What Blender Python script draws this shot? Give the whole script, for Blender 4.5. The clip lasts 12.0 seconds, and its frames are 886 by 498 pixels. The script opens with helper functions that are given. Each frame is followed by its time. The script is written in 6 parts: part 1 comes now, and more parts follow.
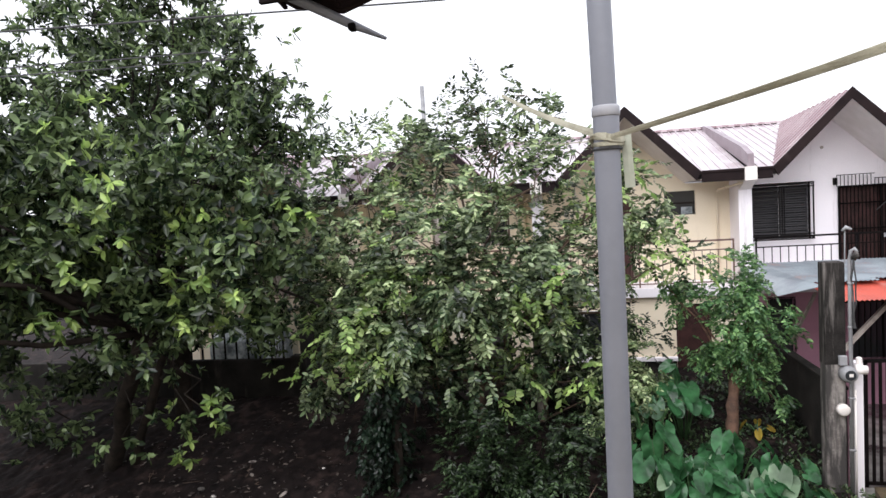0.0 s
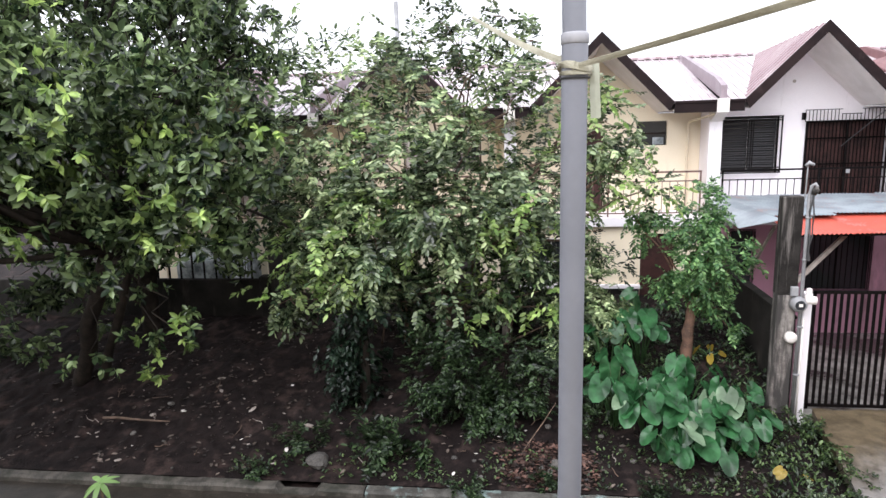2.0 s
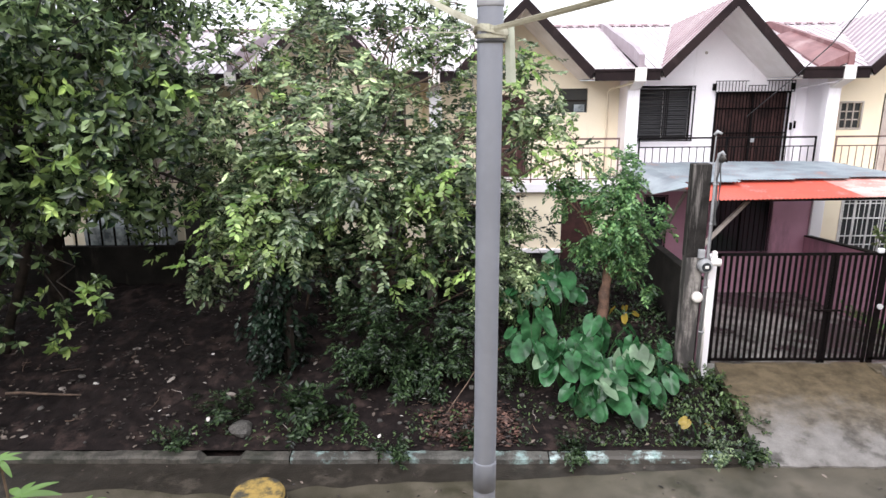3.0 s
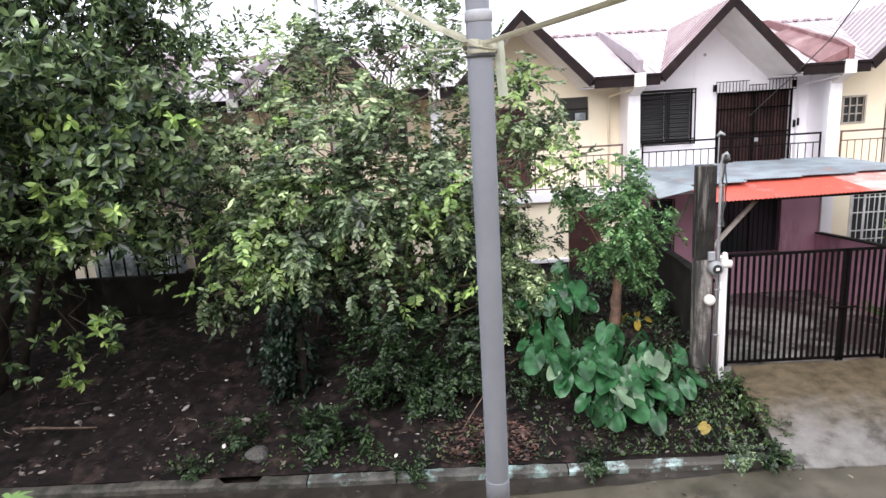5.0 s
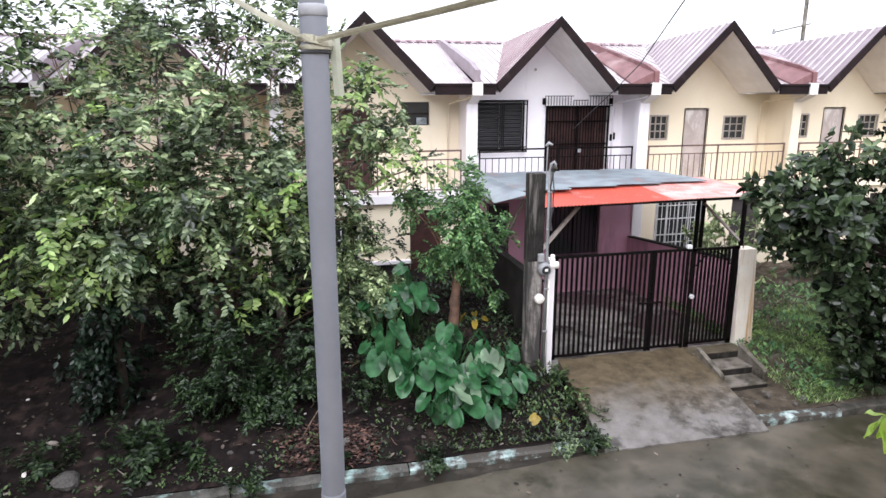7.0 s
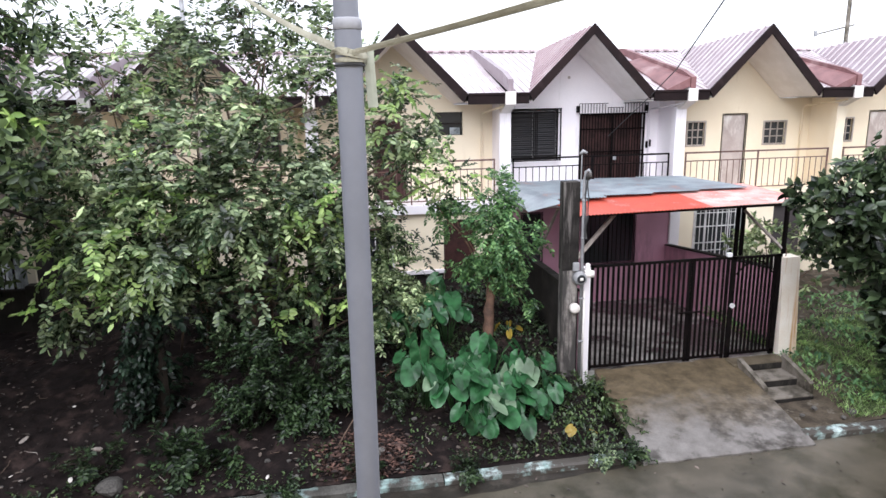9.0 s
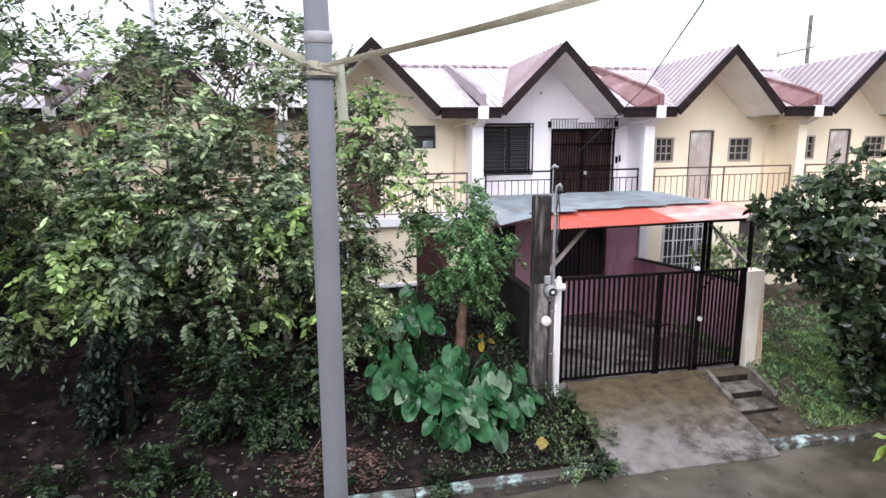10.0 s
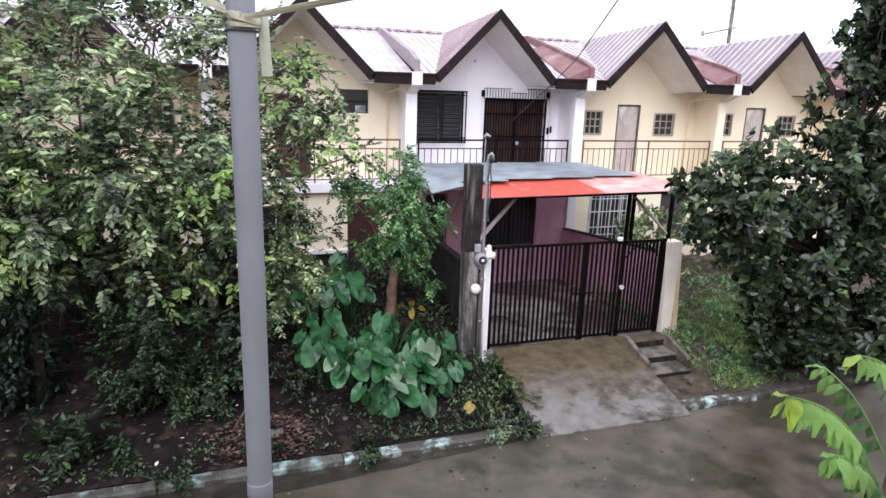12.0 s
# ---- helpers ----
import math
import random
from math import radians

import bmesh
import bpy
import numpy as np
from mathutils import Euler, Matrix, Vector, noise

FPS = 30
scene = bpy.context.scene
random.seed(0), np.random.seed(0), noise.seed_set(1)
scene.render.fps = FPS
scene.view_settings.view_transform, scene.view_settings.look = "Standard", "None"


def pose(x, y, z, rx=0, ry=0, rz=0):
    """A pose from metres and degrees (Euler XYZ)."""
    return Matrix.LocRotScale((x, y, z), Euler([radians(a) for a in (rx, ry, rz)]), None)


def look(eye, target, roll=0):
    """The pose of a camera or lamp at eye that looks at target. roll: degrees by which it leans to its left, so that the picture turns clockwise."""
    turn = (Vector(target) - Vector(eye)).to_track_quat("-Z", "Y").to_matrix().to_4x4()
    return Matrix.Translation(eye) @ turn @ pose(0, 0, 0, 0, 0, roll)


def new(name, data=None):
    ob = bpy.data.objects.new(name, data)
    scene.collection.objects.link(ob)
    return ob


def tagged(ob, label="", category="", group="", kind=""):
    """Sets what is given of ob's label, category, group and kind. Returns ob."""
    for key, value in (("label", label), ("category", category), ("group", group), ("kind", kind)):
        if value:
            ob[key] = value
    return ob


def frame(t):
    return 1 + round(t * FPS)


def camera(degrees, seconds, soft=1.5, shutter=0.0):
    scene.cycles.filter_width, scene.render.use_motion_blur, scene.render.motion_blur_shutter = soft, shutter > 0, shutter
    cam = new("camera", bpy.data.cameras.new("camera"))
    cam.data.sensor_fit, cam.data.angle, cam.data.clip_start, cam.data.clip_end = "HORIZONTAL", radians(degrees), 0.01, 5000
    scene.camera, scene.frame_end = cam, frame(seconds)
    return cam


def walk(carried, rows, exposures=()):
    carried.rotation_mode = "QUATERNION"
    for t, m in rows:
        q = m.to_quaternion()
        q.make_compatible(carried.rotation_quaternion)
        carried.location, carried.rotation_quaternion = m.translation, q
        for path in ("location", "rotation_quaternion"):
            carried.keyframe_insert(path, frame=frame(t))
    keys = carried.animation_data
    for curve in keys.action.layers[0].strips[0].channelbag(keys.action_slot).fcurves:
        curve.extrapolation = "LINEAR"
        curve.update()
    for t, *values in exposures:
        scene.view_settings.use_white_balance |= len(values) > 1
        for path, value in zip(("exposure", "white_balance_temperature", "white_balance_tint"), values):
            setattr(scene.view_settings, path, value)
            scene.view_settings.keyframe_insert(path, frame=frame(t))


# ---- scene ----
cam = camera(70.40, 12.0, soft=1.5)
PATH = [
    (0, pose(-0.101, -0.049, 5.606, 85.656, 3.688, 9.997)),
    (0.5, pose(-0.092, -0.035, 5.608, 85.477, 3.732, 9.311)),
    (1, pose(-0.088, -0.032, 5.610, 82.355, 3.106, 7.572)),
    (1.5, pose(-0.078, -0.040, 5.608, 80.191, 2.494, 7.215)),
    (2, pose(-0.076, -0.051, 5.612, 78.653, 1.937, 7.571)),
    (2.5, pose(-0.062, -0.036, 5.615, 76.718, 0.473, 4.861)),
    (3, pose(-0.048, -0.050, 5.607, 75.346, 0.628, 1.000)),
    (5, pose(-0.022, -0.032, 5.610, 76.693, 3.578, 1.123)),
    (5.5, pose(-0.017, -0.020, 5.611, 76.591, 1.776, -3.340)),
    (6, pose(-0.008, -0.004, 5.612, 76.975, 0.143, -10.059)),
    (6.5, pose(0.000, 0.000, 5.608, 77.122, 0.162, -12.634)),
    (7, pose(0.000, 0.012, 5.608, 76.374, 0.147, -12.730)),
    (9, pose(0.000, 0.011, 5.608, 77.268, 1.141, -9.792)),
    (9.5, pose(0.003, 0.011, 5.608, 77.191, 1.008, -10.857)),
    (10, pose(0.008, -0.003, 5.610, 78.413, 0.386, -12.143)),
    (10.5, pose(0.021, 0.004, 5.608, 78.954, -0.378, -16.698)),
    (11, pose(0.020, 0.013, 5.608, 79.606, -1.363, -18.929)),
    (11.5, pose(0.021, 0.021, 5.599, 78.042, -1.761, -18.883)),
    (12, pose(0.022, 0.004, 5.597, 75.572, -1.794, -18.001)),
]
walk(cam, PATH, [(0, 0.70, 6250, 12), (1.0, 0.80, 6250, 12), (2.0, 1.06, 6200, 12), (2.5, 1.14, 6200, 12), (3.2, 1.13, 6200, 11), (5.4, 1.12, 6150, 11), (7.0, 0.97, 6050, 12), (9.5, 0.92, 6000, 12), (11.5, 0.78, 5950, 13), (12.0, 0.82, 5950, 13)])

# ---- world and light: a bright overcast sky, wet ground ----
world = bpy.data.worlds.new("world")
scene.world = world
world.use_nodes = True
wn, wl = world.node_tree.nodes, world.node_tree.links
wn.clear()
w_out, w_bg = wn.new("ShaderNodeOutputWorld"), wn.new("ShaderNodeBackground")
w_sky = wn.new("ShaderNodeTexSky")
w_sky.sky_type, w_sky.sun_disc = "NISHITA", False
w_sky.sun_elevation, w_sky.sun_rotation = radians(41), radians(204)
w_gain = wn.new("ShaderNodeMix")
w_gain.data_type = "RGBA"
w_gain.inputs[0].default_value = 0.86
w_gain.inputs[7].default_value = (11.5, 11.4, 11.6, 1)
wl.new(w_sky.outputs[0], w_gain.inputs[6])
wl.new(w_gain.outputs[2], w_bg.inputs[0])
w_bg.inputs[1].default_value = 0.09
wl.new(w_bg.outputs[0], w_out.inputs[0])
sun = new("sun", bpy.data.lights.new("sun", "SUN"))
sun.data.energy, sun.data.angle, sun.data.color = 2.1, radians(60), (1.0, 0.98, 0.96)
sun.matrix_world = look((-5, -8, 21), (4, 14, 0))


# ---- materials ----
def material(name, base, rough=0.7, metal=0.0, second=None, scale=3.0, fine=40.0, bump=0.15, spread=0.5, random_tint=0.0, coat=0.0, detail=6.0, third=None, third_scale=0.7, third_amount=0.45, shine=0.5, streak=1.0):
    """Base colour mottled at a coarse and a fine scale with a second tone, and patches of a third; fine relief."""
    m = bpy.data.materials.new(name)
    m.use_nodes = True
    n, l = m.node_tree.nodes, m.node_tree.links
    b = n["Principled BSDF"]
    b.inputs["Roughness"].default_value, b.inputs["Metallic"].default_value = rough, metal
    b.inputs["Coat Weight"].default_value = coat
    b.inputs["Specular IOR Level"].default_value = shine
    b.inputs["Coat Roughness"].default_value = 0.15
    co = n.new("ShaderNodeTexCoord")
    n1, n2 = n.new("ShaderNodeTexNoise"), n.new("ShaderNodeTexNoise")
    n1.inputs["Scale"].default_value, n1.inputs["Detail"].default_value = scale, detail
    n2.inputs["Scale"].default_value, n2.inputs["Detail"].default_value = fine, 4
    l.new(co.outputs["Object"], n1.inputs["Vector"])
    l.new(co.outputs["Object"], n2.inputs["Vector"])
    second = second or tuple(c * 0.72 for c in base)
    ramp = n.new("ShaderNodeMapRange")
    ramp.inputs[1].default_value, ramp.inputs[2].default_value = 0.5 - 0.25 * spread, 0.5 + 0.25 * spread
    add = n.new("ShaderNodeMath")
    add.operation = "MULTIPLY_ADD"
    l.new(n2.outputs[0], add.inputs[0])
    add.inputs[1].default_value = 0.35
    l.new(n1.outputs[0], add.inputs[2])
    sub = n.new("ShaderNodeMath")
    sub.operation = "SUBTRACT"
    l.new(add.outputs[0], sub.inputs[0])
    sub.inputs[1].default_value = 0.175
    l.new(sub.outputs[0], ramp.inputs[0])
    mix = n.new("ShaderNodeMix")
    mix.data_type = "RGBA"
    mix.inputs[6].default_value, mix.inputs[7].default_value = (*base, 1), (*second, 1)
    l.new(ramp.outputs[0], mix.inputs[0])
    colour = mix.outputs[2]
    if third:
        n3, r3, m3 = n.new("ShaderNodeTexNoise"), n.new("ShaderNodeMapRange"), n.new("ShaderNodeMix")
        n3.inputs["Scale"].default_value, n3.inputs["Detail"].default_value = third_scale, 8
        n3.inputs["Roughness"].default_value = 0.65
        mp = n.new("ShaderNodeMapping")
        mp.inputs["Scale"].default_value = (1, 1, streak)
        l.new(co.outputs["Object"], mp.inputs["Vector"])
        l.new(mp.outputs[0], n3.inputs["Vector"])
        r3.inputs[1].default_value, r3.inputs[2].default_value = 1 - third_amount - 0.07, 1 - third_amount + 0.07
        l.new(n3.outputs[0], r3.inputs[0])
        m3.data_type = "RGBA"
        m3.inputs[7].default_value = (*third, 1)
        l.new(r3.outputs[0], m3.inputs[0])
        l.new(colour, m3.inputs[6])
        colour = m3.outputs[2]
    if random_tint:
        info, hsv, mr = n.new("ShaderNodeObjectInfo"), n.new("ShaderNodeHueSaturation"), n.new("ShaderNodeMapRange")
        mr.inputs[3].default_value, mr.inputs[4].default_value = 1 - random_tint, 1 + random_tint
        l.new(info.outputs["Random"], mr.inputs[0])
        l.new(mr.outputs[0], hsv.inputs["Value"])
        l.new(colour, hsv.inputs["Color"])
        colour = hsv.outputs[0]
    l.new(colour, b.inputs["Base Color"])
    bp = n.new("ShaderNodeBump")
    bp.inputs["Strength"].default_value, bp.inputs["Distance"].default_value = bump, 0.02
    l.new(add.outputs[0], bp.inputs["Height"])
    l.new(bp.outputs[0], b.inputs["Normal"])
    return m


def leaf_material(name, dark, light, rough=0.35, through_light=0.38, shine=0.5, clump=1.7, low=0.45, high=1.6):
    """Leaves that differ from one another, glossy when wet, letting some light through."""
    m = bpy.data.materials.new(name)
    m.use_nodes = True
    n, l = m.node_tree.nodes, m.node_tree.links
    b = n["Principled BSDF"]
    b.inputs["Roughness"].default_value, b.inputs["Specular IOR Level"].default_value = rough, shine
    geo, mix, tr, add = n.new("ShaderNodeNewGeometry"), n.new("ShaderNodeMix"), n.new("ShaderNodeBsdfTranslucent"), n.new("ShaderNodeMixShader")
    mix.data_type = "RGBA"
    mix.inputs[6].default_value, mix.inputs[7].default_value = (*dark, 1), (*light, 1)
    power = n.new("ShaderNodeMath")
    power.operation = "POWER"
    power.inputs[1].default_value = 1.6
    l.new(geo.outputs["Random Per Island"], power.inputs[0])
    l.new(power.outputs[0], mix.inputs[0])
    # clump-sized noise in leaf brightness also imitates shaded gaps and lit clumps
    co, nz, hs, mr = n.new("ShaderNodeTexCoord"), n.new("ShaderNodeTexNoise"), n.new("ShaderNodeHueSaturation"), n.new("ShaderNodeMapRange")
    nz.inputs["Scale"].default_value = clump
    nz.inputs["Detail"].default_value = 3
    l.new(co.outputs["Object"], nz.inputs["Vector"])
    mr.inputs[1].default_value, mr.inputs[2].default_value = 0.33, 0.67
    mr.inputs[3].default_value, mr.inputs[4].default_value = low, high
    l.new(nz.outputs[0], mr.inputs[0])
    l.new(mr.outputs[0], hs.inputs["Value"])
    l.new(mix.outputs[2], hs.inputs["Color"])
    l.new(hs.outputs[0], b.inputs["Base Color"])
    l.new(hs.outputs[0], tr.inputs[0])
    add.inputs[0].default_value = through_light
    l.new(b.outputs[0], add.inputs[1])
    l.new(tr.outputs[0], add.inputs[2])
    l.new(add.outputs[0], n["Material Output"].inputs[0])
    return m


def glass(name, tint, rough=0.08):
    m = bpy.data.materials.new(name)
    m.use_nodes = True
    b = m.node_tree.nodes["Principled BSDF"]
    b.inputs["Base Color"].default_value = (*tint, 1)
    b.inputs["Roughness"].default_value = rough
    return m


M = dict(
    cream=material("cream_paint", (0.85, 0.75, 0.585), 0.75, second=(0.80, 0.69, 0.525), scale=0.8, third=(0.60, 0.49, 0.36), third_scale=2.0, third_amount=0.32, streak=0.16),
    white=material("white_paint", (0.88, 0.835, 0.865), 0.7, second=(0.82, 0.775, 0.805), scale=0.8, third=(0.60, 0.56, 0.56), third_scale=2.2, third_amount=0.32, streak=0.16),
    pink=material("pink_paint", (0.58, 0.305, 0.405), 0.65, second=(0.49, 0.255, 0.335), scale=1.2, third=(0.30, 0.165, 0.205), third_scale=1.3, third_amount=0.39, streak=0.3),
    soffit=material("soffit_paint", (0.78, 0.73, 0.70), 0.7, second=(0.71, 0.66, 0.62), third=(0.55, 0.49, 0.44), third_amount=0.30),
    fascia=material("dark_brown_fascia_paint", (0.011, 0.0065, 0.007), 0.6, second=(0.020, 0.012, 0.012), scale=2, shine=0.12, third=(0.045, 0.030, 0.030), third_scale=2.5, third_amount=0.33, streak=0.4),
    roof=material("faded_maroon_roof_sheet", (0.27, 0.185, 0.20), 0.32, second=(0.34, 0.25, 0.265), scale=1.2, coat=0.4, third=(0.45, 0.38, 0.39), third_scale=1.1, third_amount=0.38, bump=0.05, streak=0.5),
    # main slopes: sky glare on the sheets is put into this pale colour
    roof_pale=material("glare_pale_roof_sheet", (0.50, 0.445, 0.465), 0.28, second=(0.43, 0.365, 0.385), scale=1.2, coat=0.35, third=(0.60, 0.565, 0.575), third_scale=1.2, third_amount=0.43, bump=0.05, streak=0.5),
    roof_mauve=material("ribbed_mauve_roof_sheet", (0.255, 0.205, 0.228), 0.38, second=(0.205, 0.155, 0.175), scale=2.0, coat=0.12, third=(0.34, 0.29, 0.315), third_scale=1.6, third_amount=0.38, bump=0.05, streak=0.4),
    roof_red=material("red_brown_flashing", (0.15, 0.066, 0.068), 0.5, second=(0.21, 0.10, 0.10), third=(0.33, 0.23, 0.225), third_amount=0.38, streak=0.3),
    black=material("black_painted_steel", (0.0045, 0.0038, 0.0042), 0.6, second=(0.008, 0.006, 0.0056), scale=8, bump=0.05, shine=0.05, third=(0.016, 0.009, 0.007), third_scale=3, third_amount=0.28),
    rail=material("brown_painted_rail_steel", (0.10, 0.055, 0.05), 0.5, second=(0.16, 0.09, 0.07), scale=6, bump=0.05),
    door=material("weathered_grey_door", (0.50, 0.43, 0.40), 0.75, second=(0.40, 0.33, 0.305), scale=2.5, third=(0.70, 0.66, 0.62), third_scale=2.2, third_amount=0.47, streak=0.5),
    brown_wood=material("brown_wood", (0.055, 0.023, 0.021), 0.6, second=(0.026, 0.012, 0.011), scale=5, shine=0.25, third=(0.095, 0.045, 0.04), third_scale=4, third_amount=0.38, streak=0.1),
    # near-black paint standing in for unlit interiors, also used on front doors
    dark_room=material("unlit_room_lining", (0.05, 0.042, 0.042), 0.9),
    pane=glass("dark_window_pane", (0.03, 0.032, 0.035)),
    louvre=material("louvre_glass", (0.024, 0.022, 0.025), 0.35, second=(0.036, 0.033, 0.036), shine=0.3, bump=0.0),
    white_steel=material("white_painted_steel", (0.7, 0.68, 0.68), 0.45, bump=0.03),
    frame_grey=material("grey_window_frame", (0.42, 0.37, 0.33), 0.6),
    concrete=material("mossy_concrete", (0.20, 0.175, 0.148), 0.75, second=(0.10, 0.085, 0.065), scale=4, third=(0.034, 0.028, 0.018), third_scale=2.6, third_amount=0.43, bump=0.5),
    pole_concrete=material("weathered_concrete_pole", (0.29, 0.265, 0.245), 0.8, second=(0.15, 0.13, 0.12), scale=5, third=(0.04, 0.036, 0.034), third_scale=5, third_amount=0.56, bump=0.4, streak=0.13),
    soot=material("soot_black_concrete", (0.015, 0.0135, 0.0125), 0.85, second=(0.030, 0.027, 0.025), scale=4, shine=0.12, bump=0.5, third=(0.16, 0.145, 0.135), third_scale=7, third_amount=0.43, streak=0.08),
    dark_wall=material("blackened_boundary_wall", (0.027, 0.024, 0.022), 0.85, second=(0.013, 0.012, 0.011), scale=2, third=(0.060, 0.055, 0.045), third_scale=2.5, third_amount=0.36, bump=0.5, shine=0.15, streak=0.3),
    ramp=material("ramp_concrete", (0.225, 0.208, 0.196), 0.45, second=(0.115, 0.104, 0.095), scale=4, spread=0.9, shine=0.45, third=(0.046, 0.040, 0.034), third_scale=2.0, third_amount=0.42, bump=0.8),
    ramp_moss=material("mossy_brown_concrete", (0.125, 0.100, 0.068), 0.65, second=(0.068, 0.055, 0.034), scale=2.0, spread=0.5, shine=0.3, third=(0.155, 0.135, 0.11), third_scale=1.5, third_amount=0.36, bump=0.5),
    road=material("wet_concrete_road", (0.122, 0.104, 0.079), 0.30, second=(0.050, 0.044, 0.031), scale=1.5, spread=0.8, shine=0.55, fine=70, third=(0.036, 0.033, 0.020), third_scale=0.8, third_amount=0.44, bump=0.45),
    kerb=material("kerb_concrete", (0.085, 0.076, 0.064), 0.75, second=(0.036, 0.032, 0.027), scale=5, third=(0.022, 0.022, 0.015), third_scale=3.0, third_amount=0.46, bump=0.5),
    kerb_paint=material("flaked_aqua_kerb_paint", (0.52, 0.63, 0.62), 0.6, second=(0.22, 0.33, 0.31), scale=5, third=(0.060, 0.052, 0.044), third_scale=3.6, third_amount=0.57, bump=0.4),
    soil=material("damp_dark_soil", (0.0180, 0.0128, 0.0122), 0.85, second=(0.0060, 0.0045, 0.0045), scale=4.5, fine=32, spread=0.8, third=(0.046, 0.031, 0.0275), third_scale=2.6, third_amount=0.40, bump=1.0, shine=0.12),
    dirt=material("brown_dirt", (0.095, 0.076, 0.056), 0.85, second=(0.045, 0.036, 0.027), scale=4, fine=30, shine=0.15, bump=0.9, third=(0.19, 0.17, 0.14), third_scale=5, third_amount=0.38),
    carport=material("carport_floor_cement", (0.12, 0.112, 0.105), 0.25, second=(0.045, 0.042, 0.04), scale=1.0, spread=0.7, third=(0.40, 0.385, 0.36), third_scale=0.55, third_amount=0.47),
    bark=material("brown_bark", (0.16, 0.105, 0.075), 0.85, second=(0.08, 0.055, 0.04), scale=7, bump=0.6),
    bark_red=material("reddish_bark", (0.19, 0.105, 0.07), 0.85, second=(0.085, 0.05, 0.036), scale=6, bump=0.6, third=(0.36, 0.28, 0.22), third_scale=4, third_amount=0.33),
    bark_dark=material("dark_bark", (0.034, 0.027, 0.022), 0.9, second=(0.018, 0.015, 0.013), scale=6, bump=0.6, shine=0.1),
    pvc=material("grey_pvc", (0.265, 0.275, 0.32), 0.42, second=(0.24, 0.25, 0.29), scale=6, bump=0.04, third=(0.22, 0.225, 0.255), third_scale=2.5, third_amount=0.32),
    rope=material("yellowed_nylon_strap", (0.47, 0.45, 0.35), 0.8, second=(0.36, 0.34, 0.26), scale=18, fine=150, bump=0.2),
    tape=material("pale_green_white_tape", (0.50, 0.52, 0.43), 0.7, second=(0.43, 0.45, 0.36), scale=20, bump=0.1),
    pvc_pale=material("chalky_pvc_rim", (0.40, 0.40, 0.43), 0.5, second=(0.32, 0.32, 0.35), scale=20, bump=0.04),
    wire=material("black_cable", (0.05, 0.05, 0.052), 0.6, bump=0.0),
    awning_grey=material("galvanised_awning_sheet", (0.30, 0.345, 0.375), 0.42, second=(0.20, 0.225, 0.25), scale=1.8, third=(0.33, 0.20, 0.175), third_scale=1.9, third_amount=0.35, bump=0.05, coat=0.3),
    awning_red=material("orange_red_awning_sheet", (0.54, 0.095, 0.060), 0.45, second=(0.42, 0.075, 0.05), scale=2, third=(0.50, 0.20, 0.17), third_scale=2.0, third_amount=0.38, bump=0.05, coat=0.3),
    awning_pink=material("faded_pink_awning_sheet", (0.70, 0.36, 0.33), 0.4, second=(0.60, 0.24, 0.21), scale=2, third=(0.74, 0.50, 0.46), third_scale=1.6, third_amount=0.43, bump=0.05, coat=0.3),
    bleached=material("bleached_timber", (0.34, 0.30, 0.27), 0.8, second=(0.24, 0.2, 0.18), scale=8),
    meter_grey=material("meter_grey_plastic", (0.30, 0.30, 0.31), 0.5),
    white_plastic=material("white_plastic", (0.75, 0.74, 0.75), 0.45, bump=0.02),
    rust=material("rust_streaked_cream_post", (0.88, 0.82, 0.74), 0.7, second=(0.80, 0.71, 0.60), scale=1.5, third=(0.55, 0.32, 0.13), third_scale=6, third_amount=0.42, streak=0.06),
    stone=material("grey_stone", (0.13, 0.12, 0.11), 0.85, second=(0.07, 0.065, 0.06), scale=8, random_tint=0.35, bump=0.5),
    yellow_post=material("yellowed_mossy_cement", (0.36, 0.24, 0.065), 0.8, second=(0.20, 0.14, 0.045), scale=8, third=(0.05, 0.045, 0.035), third_scale=4, third_amount=0.48),
    kerb_faded=material("kerb_with_traces_of_aqua_paint", (0.095, 0.090, 0.080), 0.75, second=(0.040, 0.037, 0.032), scale=5, third=(0.26, 0.36, 0.345), third_scale=3.4, third_amount=0.40, bump=0.5),
    # wet gutter tone, darkened to stand in for tree shade on the road
    silt=material("shaded_wet_gutter", (0.034, 0.028, 0.023), 0.4, second=(0.018, 0.015, 0.012), scale=4, spread=0.8, shine=0.35, third=(0.065, 0.054, 0.044), third_scale=2.2, third_amount=0.40, bump=0.6),
    tarp=material("pale_tarpaulin", (0.50, 0.53, 0.54), 0.5, second=(0.34, 0.38, 0.41), scale=3, third=(0.10, 0.12, 0.13), third_scale=2.2, third_amount=0.47),
)
